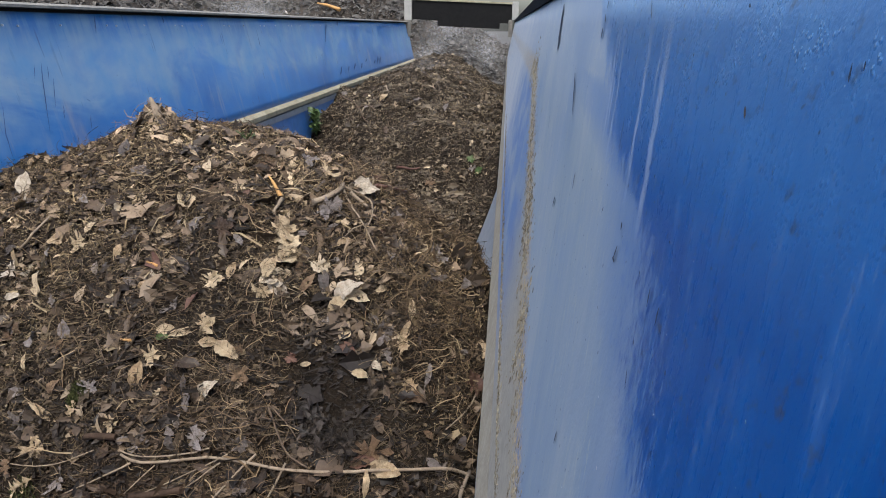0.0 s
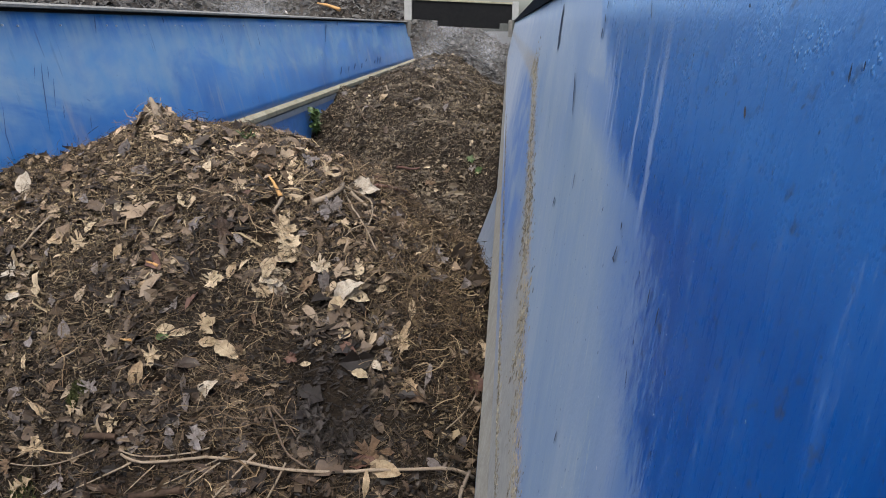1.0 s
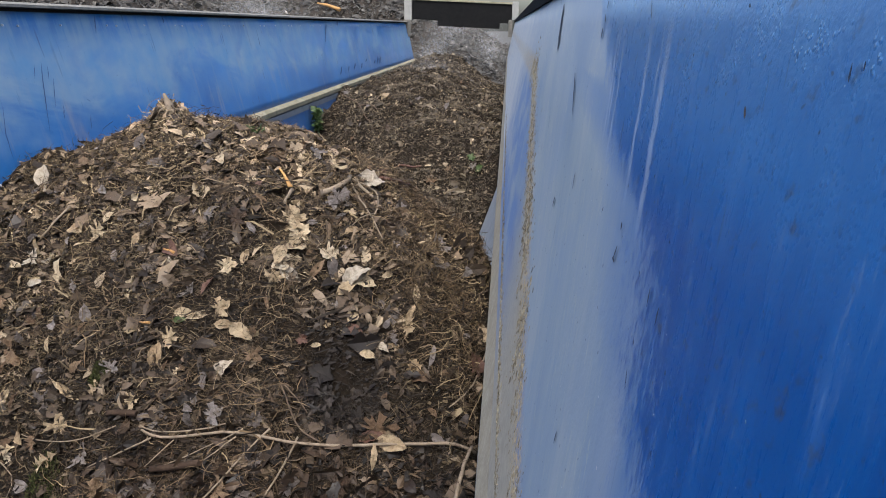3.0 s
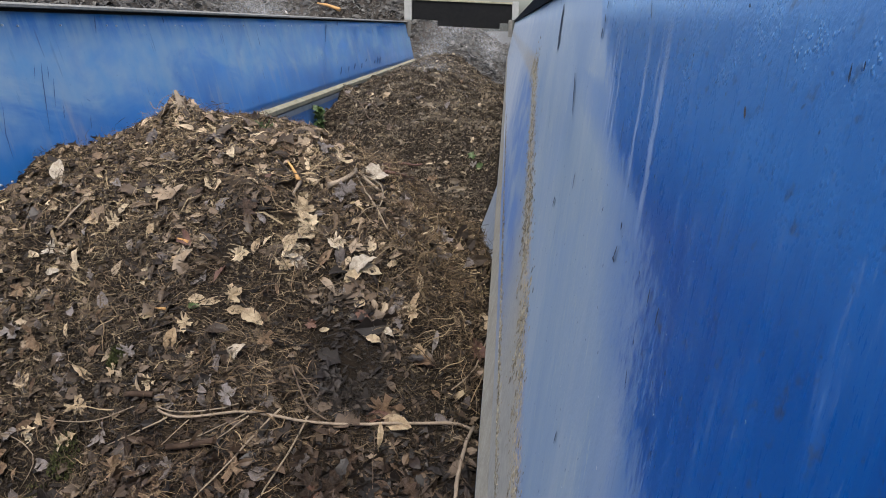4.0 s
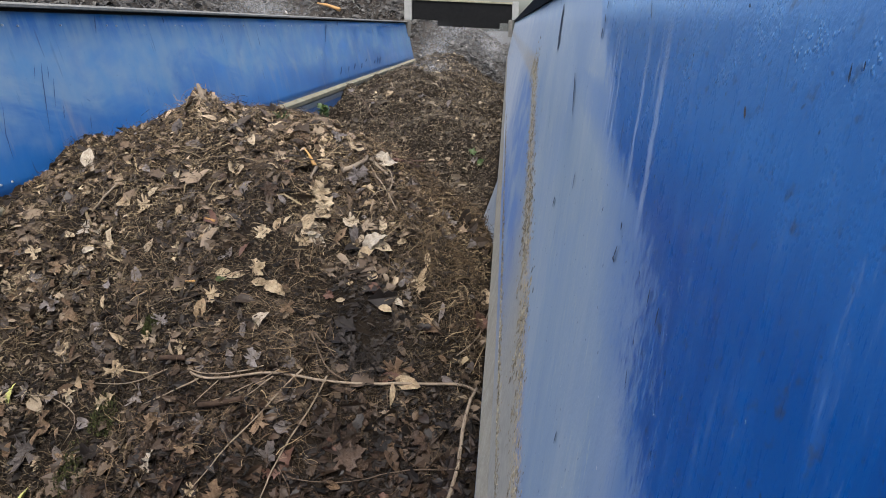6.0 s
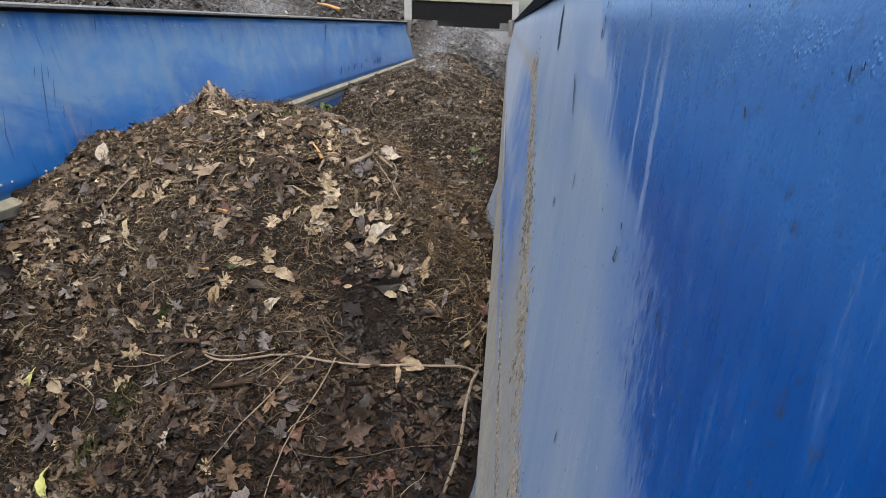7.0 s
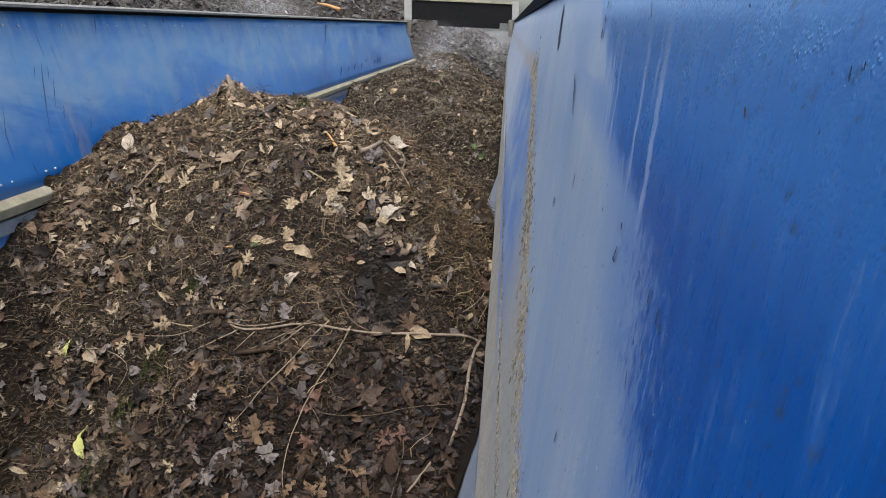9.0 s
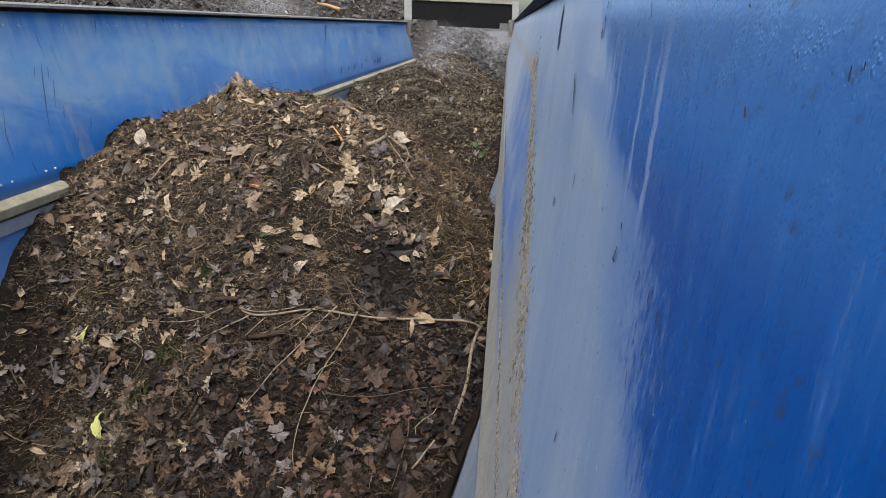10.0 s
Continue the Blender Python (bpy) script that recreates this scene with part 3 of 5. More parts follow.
def heap(name, label, x0, x1, y0, y1, step, height):
    xs, ys = np.arange(x0, x1 + step / 2, step), np.arange(y0, y1 + step / 2, step)
    verts = [(float(x), float(y), max(-0.3, height(float(x), float(y)))) for y in ys for x in xs]
    n = len(xs)
    faces = [(j * n + i, j * n + i + 1, (j + 1) * n + i + 1, (j + 1) * n + i) for j in range(len(ys) - 1) for i in range(n - 1)]
    ob = mesh_object(name, verts, faces, M_HEAP, None, True)
    return tagged(ob, label, "compost heap", kind="stuff")


def end_heap(x, y):
    right = max(1.5 * (-0.02 - 0.010 * (y - 20) - x), min(1.35 - 0.6 * x, 1.5 * (1.2 - x)))
    front = 0.95 * (y - 18.2)
    back = 0.9 * (44 - y)
    return min(right, front, back, 6.5 + 0.04 * (y - 20)) + 0.45 * lumps(x, y, 0.9, 5)


def side_heap(x, y):
    return min(0.85 * (-3.6 - x), 4.6 + 0.3 * math.sin(y * 0.5), 0.9 * (x + 17), 0.9 * (y + 12)) + 0.28 * lumps(x, y, 0.7, 5)


heap_end = heap("compost_heap", "tall dark steaming compost heap past the hopper's end", -16, 2, 17.6, 46, 0.16, end_heap)
heap_side = heap("compost_heap", "long grey-brown compost windrow beside the hopper", -18, -2.6, -12, 30, 0.16, side_heap)


def heap_cover(ob, height, x0, x1, y0, y1, count, size):
    """Stalks and clods over a heap."""
    rng = np.random.default_rng(3)
    groups = []
    for shape, share in ((strip_template(0.07, 0.15), 0.45), (strip_template(0.02, 0.2), 0.35), (strip_template(0.22, 0.2), 0.20)):
        n = int(count * share)
        xs, ys = rng.uniform(x0, x1, n), rng.uniform(y0, y1, n)
        c = np.array([(x, y, height(x, y) + 0.03) for x, y in zip(xs.tolist(), ys.tolist())])
        nrm = rng.normal(0, 0.4, (n, 3)) + np.array([0.3, -0.5, 1.0])
        nrm /= np.linalg.norm(nrm, axis=1, keepdims=True)
        groups.append(placed(shape, c, nrm, np.clip(rng.lognormal(math.log(size), 0.5, n), 0.03, 0.30), 0.5, rng))
    joined("heap_litter", groups, M_HEAPLITTER, ob, "shredded stalks and clods")


def windrow_stick():
    return part("stick", tube([(-5.66, 21.40, 3.36), (-5.33, 21.32, 3.30), (-4.95, 21.25, 3.17)], (0.028, 0.062)), M_ORANGE, heap_end, "split orange-brown stick")


# ---- the moving compost ----
def near_height(x, y):
    """Broad dome with a steep working face towards the eye."""
    yc = 2.86 + 0.30 * min(0.7, max(0.0, x + 1.1))
    yy = min(max(y, 1.12), yc)
    u, v = max(x, -1.88 - 0.30 * min(1.0, max(0.0, (y - 1.9) / 0.4))) + 1.0, yy - 1.9
    z = -0.764 + 0.148 * u + 0.906 * v - 0.494 * u * u - 0.448 * u * v - 0.546 * v * v - 0.166 * u ** 3 - 0.066 * v ** 3
    z -= 1.5 * max(0.0, 1.12 - y) + 0.8 * max(0.0, y - yc)
    z += 0.13 * math.exp(-((x + 0.45) / 0.30) ** 2 - ((y - 3.0) / 0.35) ** 2)
    z += 0.22 * math.exp(-((x + 0.06) / 0.22) ** 2 - ((y - 2.95) / 0.45) ** 2)
    z -= 0.065 * math.exp(-((x + 1.9) / 0.40) ** 2 - ((y - 2.8) / 0.35) ** 2)
    z += 0.09 * math.exp(-((x + 1.41) ** 2 + (y - 2.70) ** 2) / 0.012)
    z -= 0.09 * math.exp(-((x + 0.46) ** 2 + (y - 1.71) ** 2) / 0.006) + 0.06 * math.exp(-((x + 0.88) ** 2 + (y - 1.52) ** 2) / 0.012)
    z += (0.26 + 0.26 * min(1.0, max(0.0, (2.0 - y) / 0.4))) * math.exp(-((x + 2.12) / 0.20) ** 2) * min(1.0, max(0.0, (2.5 - y) / 0.35))
    z += 0.46 * math.exp(-((x + 0.02) / 0.18) ** 2) * min(1.0, max(0.0, (1.75 - y) / 0.45))
    low = -1.92
    z = low + math.log1p(math.exp((z - low) * 9)) / 9
    return EYE + z + 0.045 * lumps(x, y, 3.2, 3) + 0.027 * lumps(x + 5, y, 13.0, 3)


def far_height(x, y):
    top = -0.60 - (0.25 * (x + 1.35) if x > -1.35 else 0.36 * (-1.35 - x))
    top -= 0.10 * max(0.0, y - 13.0) ** 1.5 + 0.30 * max(0.0, x + 0.85) * min(1.0, max(0.0, (y - 8.0) / 3.0))
    d = 6.2 + 0.68 * abs(x) - y
    z = top - 0.85 * math.log1p(math.exp(d * 5)) / 5
    low = -1.92
    z = low + math.log1p(math.exp((z - low) * 9)) / 9
    return EYE + z + 0.17 * lumps(x + 9, y, 1.7, 6) + 0.06 * abs(lumps(x + 2, y, 5.0, 3)) - 0.16 * math.exp(-((x + 0.62) ** 2 * 14 + (y - 8.6) ** 2 * 7)) - 0.10 * math.exp(-((x + 1.55) ** 2 * 14 + (y - 7.9) ** 2 * 6))


def inside(x, z, margin):
    return min(max(x, left_x(z) - margin), right_x(z) + margin)


GRIDS = {}


def pile_mesh(name, label, height, y0, y1, step):
    xs, ys = np.linspace(-2.22, 0.10, int(2.32 / step)), np.arange(y0, y1, step)
    zs = np.array([[height(float(x), float(y)) for x in xs] for y in ys])
    GRIDS[height] = (xs, ys, zs)
    verts = []
    for y, row in zip(ys.tolist(), zs.tolist()):
        for x, z in zip(xs.tolist(), row):
            verts.append((inside(x, z, 0.008), y, max(z, FLOOR_Z + 0.004)))
    n = len(xs)
    faces = [(j * n + i, j * n + i + 1, (j + 1) * n + i + 1, (j + 1) * n + i) for j in range(len(ys) - 1) for i in range(n - 1)]
    return tagged(mesh_object(name, verts, faces, M_SOIL, None, True), label, "compost pile")


near_pile = pile_mesh("compost_pile", "brown compost pile of dead leaves, shreds and twigs in the hopper", near_height, -1.2, 5.6, 0.018)
far_pile = pile_mesh("compost_pile", "dark compost pile of shredded leaves filling the hopper's far part", far_height, 4.6, 15.9, 0.035)


# leaf outlines: half widths from stem to tip
def outline(kind, n):
    t = np.linspace(0, 1, n)
    if kind == "oval":
        return np.sin(np.pi * t ** 0.85) ** 0.8 * 0.24 + 0.004
    if kind == "lance":
        return np.sin(np.pi * t) ** 1.1 * 0.13 + 0.004
    if kind == "oak":
        return (np.sin(np.pi * t ** 0.8) ** 0.7 * 0.26 + 0.01) * (0.62 + 0.38 * np.cos(t * 2 * np.pi * 3.6 + 2.4))
    return np.sin(np.pi * t ** 0.6) ** 0.6 * 0.36 * (0.72 + 0.28 * np.cos(t * 2 * np.pi * 2.5 + 1.0)) + 0.004


def leaf_template(kind, n, curl, cup, twist=0.0):
    w, t = outline(kind, n), np.linspace(0, 1, n) - 0.5
    v = []
    for wi, ti in zip(w, t):
        bend = curl * (0.25 - ti * ti) * 2 + twist * ti * 0.3
        for s in (-1, 0, 1):
            v.append((s * wi, ti, bend + cup * abs(s) * wi + twist * s * wi * ti * 2))
    f = []
    for i in range(n - 1):
        for s in (0, 1):
            a = i * 3 + s
            f.append((a, a + 1, a + 4, a + 3))
    return np.array(v), np.array(f)


def strip_template(width, bend):
    v = [(-width, -0.5, 0), (width, -0.5, 0.0), (-width, 0.02, bend), (width, 0.0, bend), (-width * 0.6, 0.5, 0), (width * 0.6, 0.5, 0.02)]
    return np.array(v), np.array([(0, 1, 3, 2), (2, 3, 5, 4)])


def placed(template, centres, normals, sizes, tilt, rng):
    """Copies of a template laid on a surface: vertices and faces of one joined mesh."""
    v, f = template
    n = len(centres)
    nn = normals + rng.normal(0, tilt, (n, 3))
    nn /= np.linalg.norm(nn, axis=1, keepdims=True)
    ang = rng.uniform(0, 2 * np.pi, n)
    ref = np.stack([np.cos(ang), np.sin(ang), np.zeros(n)], 1)
    ax = np.cross(ref, nn)
    ax /= np.linalg.norm(ax, axis=1, keepdims=True)
    ay = np.cross(nn, ax)
    flip = rng.choice([-1.0, 1.0], n)
    wide = rng.uniform(0.75, 1.25, n)
    loc = v[None] * sizes[:, None, None]
    out = centres[:, None] + (loc[..., 0:1] * wide[:, None, None]) * ax[:, None] + loc[..., 1:2] * ay[:, None] + (loc[..., 2:3] * flip[:, None, None]) * nn[:, None]
    faces = (f[None] + (np.arange(n) * len(v))[:, None, None]).reshape(-1, f.shape[1])
    return out.reshape(-1, 3), faces


def spots(height, count, y0, y1, rng, lift, bias=0.0, clump=0.0):
    """Random places on a pile, with normals; more of them towards y0 when bias is set, in clumps when clump is."""
    gx, gy, gz = GRIDS[height]
    y = y0 + (y1 - y0) * rng.uniform(0, 1, count) ** (1 + bias)
    x = rng.uniform(-2.2, 0.06, count)
    if clump:
        field = np.array([noise.noise(Vector((a * 5.0, b * 5.0, clump))) for a, b in zip(x.tolist(), y.tolist())])
        keep = field > rng.uniform(-0.45, 0.35, count)
        x, y = x[keep], y[keep]
    dx, dy = gx[1] - gx[0], gy[1] - gy[0]
    u, v = np.clip((x - gx[0]) / dx, 0, len(gx) - 1.001), np.clip((y - gy[0]) / dy, 0, len(gy) - 1.001)
    i, j = u.astype(int), v.astype(int)
    u, v = u - i, v - j
    a, b, c, d = gz[j, i], gz[j, i + 1], gz[j + 1, i], gz[j + 1, i + 1]
    z = (a * (1 - u) + b * u) * (1 - v) + (c * (1 - u) + d * u) * v
    n = np.stack([-((b - a) * (1 - v) + (d - c) * v) / dx, -((c - a) * (1 - u) + (d - b) * u) / dy, np.ones_like(z)], 1)
    lo, hi = np.array([left_x(q) for q in z.tolist()]), np.array([right_x(q) for q in z.tolist()])
    ok = (x > lo + 0.02) & (x < hi - 0.012) & (z > FLOOR_Z + 0.03)
    out = np.stack([x, y, z + lift * rng.uniform(0.2, 1.7, len(z))], 1)
    return out[ok], (n / np.linalg.norm(n, axis=1, keepdims=True))[ok]


def joined(name, groups, material, parent, label):
    vs, fs, base = [], [], 0
    for v, f in groups:
        vs.append(v)
        fs.append(f + base)
        base += len(v)
    ob = mesh_object(name, np.concatenate(vs), np.concatenate(fs), material, parent)
    return tagged(ob, label, kind="stuff")


RNG = np.random.default_rng(7)
LEAF_SHAPES = [leaf_template("oval", 5, 0.22, 0.25), leaf_template("oval", 5, -0.1, 0.5, 0.5), leaf_template("lance", 5, 0.3, 0.3, 0.4), leaf_template("oak", 9, 0.2, 0.2, 0.2), leaf_template("maple", 7, 0.15, 0.35, 0.3)]


def cover(pile, height, y0, y1, leaves, shreds, leaf_size, bias):
    groups = []
    for shape in LEAF_SHAPES:
        c, n = spots(height, leaves // len(LEAF_SHAPES), y0, y1, RNG, 0.010, bias, 4.4)
        size = np.clip(RNG.lognormal(math.log(leaf_size), 0.5, len(c)), 0.010, 0.11)
        groups.append(placed(shape, c, n, size, 0.55, RNG))
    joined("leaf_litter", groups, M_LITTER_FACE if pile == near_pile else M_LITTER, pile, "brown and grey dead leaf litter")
    groups = []
    for w, b, share, scale in ((0.07, 0.15, 0.35, 0.55), (0.022, 0.25, 0.35, 1.0), (0.20, 0.12, 0.30, 0.36)):
        c, n = spots(height, int(shreds * share), y0, y1, RNG, 0.008, bias)
        size = np.clip(RNG.lognormal(math.log(leaf_size * scale), 0.5, len(c)), 0.006, 0.15)
        groups.append(placed(strip_template(w, b), c, n, size, 0.6, RNG))
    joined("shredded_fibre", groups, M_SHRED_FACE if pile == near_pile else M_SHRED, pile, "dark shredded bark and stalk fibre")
    groups = []
    for w, b, length in ((0.010, 0.22, 1.7), (0.007, 0.10, 2.4), (0.016, -0.2, 1.2)):
        c, n = spots(height, shreds // (14 if pile == near_pile else 24), y0, y1, RNG, 0.011, bias, 9.3)
        groups.append(placed(strip_template(w, b), c, n, leaf_size * length * RNG.uniform(0.5, 1.3, len(c)), 0.35, RNG))
    joined("dry_straw", groups, M_STRAW_FACE if pile == near_pile else M_STRAW, pile, "thin dry stalks and root fibre")


heap_cover(heap_end, end_heap, -5.0, 1.0, 17.8, 26.0, 44000, 0.10)
heap_cover(heap_end, end_heap, -3.0, 0.8, 26.0, 45.0, 16000, 0.14)
windrow_stick()
heap_cover(heap_end, end_heap, -10.0, -5.0, 20.0, 27.0, 16000, 0.12)
heap_cover(heap_side, side_heap, -9.0, -6.2, 2.0, 30.0, 44000, 0.09)
cover(near_pile, near_height, 0.75, 3.5, 42000, 150000, 0.030, 0.0)
def leafy_face():
    groups = []
    for shape in LEAF_SHAPES + [leaf_template("maple", 9, 0.25, 0.5, 0.8), leaf_template("oak", 11, -0.2, 0.6, -0.6)]:
        c, n = spots(near_height, 480, 0.80, 1.50, RNG, 0.012, 0.3)
        groups.append(placed(shape, c, n, np.clip(RNG.lognormal(math.log(0.056), 0.3, len(c)), 0.03, 0.10), 0.55, RNG))
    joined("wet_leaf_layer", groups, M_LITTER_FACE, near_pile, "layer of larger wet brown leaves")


leafy_face()


def fibre_template(width, arch, sway):
    """Thin curved stalk of five short lengths."""
    t = np.linspace(-0.5, 0.5, 6)
    v = []
    for k, a in enumerate(t):
        w = width * (1.0 - 0.5 * (a + 0.5))
        mid, rise = sway * math.sin(a * 5.0), arch * (0.25 - a * a) * 2 + 0.02 * math.cos(k * 2.3)
        v += [(mid - w, a, rise), (mid + w, a, rise + width * 0.5)]
    return np.array(v), np.array([(2 * k, 2 * k + 1, 2 * k + 3, 2 * k + 2) for k in range(5)])


FIBRES = [fibre_template(0.011, 0.30, 0.10), fibre_template(0.008, 0.16, -0.16), fibre_template(0.014, -0.15, 0.06), fibre_template(0.009, 0.45, 0.20)]


def root_mats():
    """Matted root fibre over the upper part of the pile, thickest on its shoulder."""
    rng = np.random.default_rng(21)
    groups = []
    for shape in FIBRES:
        for count, y0, y1, low, high, size in ((12500, 1.75, 2.85, -0.62, 0.02, 0.085), (5000, 1.35, 2.85, -2.2, -0.55, 0.060), (1000, 0.9, 1.6, -2.2, 0.0, 0.05)):
            c, n = spots(near_height, count, y0, y1, rng, 0.022, 0.0, 6.1 + size)
            ok = (c[:, 0] > low) & (c[:, 0] < high)
            if low > -1.0:
                ok &= (c[:, 1] > 1.98 + 0.9 * (-0.30 - c[:, 0]) * (c[:, 0] < -0.30) - 0.5 * (c[:, 0] + 0.30) * (c[:, 0] > -0.30) + rng.normal(0, 0.12, len(c)))
                ok &= rng.uniform(0, 1, len(c)) < 0.75
            c, n = c[ok], n[ok]
            groups.append(placed(shape, c, n, np.clip(rng.lognormal(math.log(size), 0.4, len(c)), 0.02, 0.19), 0.40, rng))
    joined("root_fibre", groups, M_FIBRE, near_pile, "matted golden-brown root fibre")


root_mats()
cover(far_pile, far_height, 5.0, 15.8, 34000, 170000, 0.037, 0.6)


# ---- dried runs and splashes on the close wall ----
M_RUN = grime("pale_dried_run", (0.19, 0.31, 0.53), (0.28, 0.38, 0.55), 0.5, 60.0)
M_SPLASH = grime("dark_splash", (0.004, 0.014, 0.045), (0.010, 0.026, 0.070), 0.5, 60.0)
M_TRICKLE = grime("dull_blue_trickle", (0.010, 0.060, 0.200), (0.030, 0.095, 0.240), 0.5, 60.0)
M_RUST = grime("rust_speck", (0.05, 0.035, 0.03), (0.12, 0.085, 0.065), 0.8, 80.0)
CLOSE_SHEET = [o for o in wall_right.children if o.name.startswith("upper_sheet")][0].matrix_basis.copy()


def dried_crust():
    """Gritty crumbs left along the tide line and on the ledge of the close wall."""
    rng = np.random.default_rng(31)
    crumb = (np.array([(-0.5, -0.4, 0), (0.5, -0.5, 0), (0.4, 0.5, 0), (-0.45, 0.4, 0), (0.05, 0.0, 0.13)]), np.array([(0, 1, 4), (1, 2, 4), (2, 3, 4), (3, 0, 4)]))
    along = 0.5 + 2.05 * rng.uniform(0, 1, 3600) ** 1.1
    field = np.array([noise.noise(Vector((a * 9.0, 0.0, 2.0))) for a in along.tolist()])
    ok = field > rng.uniform(-0.5, 0.3, len(along))
    along = along[ok]
    up = 0.095 + 0.215 * np.minimum(along, 2.3) + rng.normal(0, 0.030, len(along))
    low_a = 0.5 + 4.3 * rng.uniform(0, 1, 3200) ** 1.5
    low_u = 0.130 + rng.exponential(0.007, len(low_a))
    a, u = np.concatenate([along, low_a]), np.concatenate([up, low_u])
    flat = np.stack([a, u, np.full(len(a), 0.0005)], 1)
    rot = np.array(CLOSE_SHEET.to_3x3())
    c = flat @ rot.T + np.array(CLOSE_SHEET.translation)
    n = np.tile(rot[:, 2], (len(a), 1))
    size = np.clip(rng.lognormal(math.log(0.0048), 0.45, len(a)), 0.002, 0.012)
    joined("dried_crust", [placed(crumb, c, n, size, 0.08, rng)], M_CRUST, wall_right, "gritty ochre crust of dried soil")


dried_crust()
FAR_SHEET = [o for o in wall_left.children if o.name.startswith("upper_sheet")][0].matrix_basis.copy()


def run(kind, width, line, wall=None, sheet=None):
    """A thin dried trickle on the close sheet: places along it and up it."""
    pts = []
    for (a, u), (b, v) in zip(line, line[1:]):
        pts += [(a + (b - a) * k / 7, u + (v - u) * k / 7) for k in range(7)]
    pts.append(line[-1])
    bm = bmesh.new()
    rows = []
    for i, (a, u) in enumerate(pts):
        t = i / (len(pts) - 1)
        w = width * max(0.02, math.sin(math.pi * (0.06 + 0.92 * t))) ** 0.7 * (1 + 0.7 * noise.noise(Vector((a * 70, u * 130, 1.0)))) / 2
        a += 0.35 * width * noise.noise(Vector((u * 60, width * 900, 4.0)))
        lift = 0.007 if wall else 0.0016 if kind == "pale" else 0.0020
        rows.append([bm.verts.new((sheet or CLOSE_SHEET) @ Vector(p)) for p in ((a - w, u, lift - 0.0001), (a, u, lift), (a + w, u, lift - 0.0001))])
    for p, q in zip(rows, rows[1:]):
        bm.faces.new((p[0], p[1], q[1], q[0]))
        bm.faces.new((p[1], p[2], q[2], q[1]))
    part("dried_run" if kind == "pale" else "splash_mark", bm, {"pale": M_RUN, "dark": M_TRICKLE if wall else M_SPLASH, "rust": M_RUST, "white": M_BOLT}[kind], wall or wall_right)


run("dark", 0.0481, [(1.659, 0.771), (1.581, 0.709), (1.528, 0.674)])
run("dark", 0.0132, [(1.069, 0.657), (1.018, 0.632), (0.973, 0.607)])
run("dark", 0.0083, [(0.896, 0.753), (0.888, 0.744)])
run("dark", 0.0083, [(0.891, 0.738), (0.874, 0.727)])
run("dark", 0.0083, [(0.883, 0.722), (0.877, 0.709)])
run("dark", 0.0041, [(0.617, 0.744), (0.598, 0.729)])
run("dark", 0.0074, [(0.797, 0.561), (0.787, 0.544)])
run("dark", 0.0033, [(0.494, 0.586), (0.492, 0.581)])
run("dark", 0.0033, [(0.578, 0.576), (0.579, 0.571)])
run("dark", 0.0033, [(0.488, 0.57), (0.489, 0.559)])
run("dark", 0.0088, [(0.489, 0.56), (0.487, 0.558)])
run("dark", 0.0022, [(0.378, 0.58), (0.374, 0.569)])
run("dark", 0.0022, [(0.352, 0.578), (0.35, 0.568)])
run("dark", 0.0017, [(0.41, 0.578), (0.407, 0.574)])
run("dark", 0.0033, [(0.509, 0.398), (0.509, 0.386)])
run("dark", 0.0099, [(0.93, 0.499), (0.929, 0.485)])
run("dark", 0.0099, [(0.887, 0.438), (0.858, 0.437)])
run("dark", 0.0025, [(0.363, 0.734), (0.361, 0.732)])
run("rust", 0.0037, [(0.324, 0.689), (0.32, 0.684)])
run("dark", 0.0033, [(0.483, 0.716), (0.481, 0.714)])
run("dark", 0.0022, [(0.378, 0.696), (0.377, 0.695)])
run("dark", 0.0025, [(0.442, 0.633), (0.442, 0.63)])
run("dark", 0.0017, [(0.374, 0.529), (0.366, 0.52)])
run("dark", 0.0014, [(0.241, 0.712), (0.239, 0.706)])
run("dark", 0.0011, [(0.233, 0.713), (0.232, 0.71)])
run("dark", 0.0008, [(0.27, 0.563), (0.267, 0.558)])
run("dark", 0.0044, [(0.493, 0.519), (0.491, 0.518)])
run("white", 0.0020, [(0.372, 0.462), (0.371, 0.46)])
run("white", 0.0009, [(0.352, 0.586), (0.352, 0.585)])
run("white", 0.0009, [(0.222, 0.59), (0.221, 0.589)])
run("white", 0.0018, [(0.467, 0.643), (0.466, 0.643)])

run("dark", 0.0059, [(3.205, 0.555), (3.167, 0.457), (3.094, 0.239)], wall_left, FAR_SHEET)
run("dark", 0.0053, [(3.245, 0.537), (3.222, 0.48)], wall_left, FAR_SHEET)
run("dark", 0.0053, [(3.255, 0.477), (3.196, 0.342)], wall_left, FAR_SHEET)
run("dark", 0.0053, [(3.26, 0.346), (3.233, 0.283)], wall_left, FAR_SHEET)
run("dark", 0.0048, [(2.852, 0.386), (2.81, 0.269), (2.8, 0.159)], wall_left, FAR_SHEET)
run("dark", 0.004, [(3.153, 0.55), (3.122, 0.487)], wall_left, FAR_SHEET)
run("dark", 0.0047, [(3.46, 0.362), (3.49, 0.344)], wall_left, FAR_SHEET)
run("dark", 0.0063, [(3.29, 0.196), (3.28, 0.155)], wall_left, FAR_SHEET)
run("dark", 0.0062, [(3.449, 0.275), (3.419, 0.206)], wall_left, FAR_SHEET)
run("dark", 0.0198, [(4.56, 0.783), (4.556, 0.74)], wall_left, FAR_SHEET)
run("dark", 0.0109, [(3.781, 0.773), (3.744, 0.684)], wall_left, FAR_SHEET)
run("dark", 0.124, [(11.697, 0.235), (11.511, 0.125)], wall_left, FAR_SHEET)
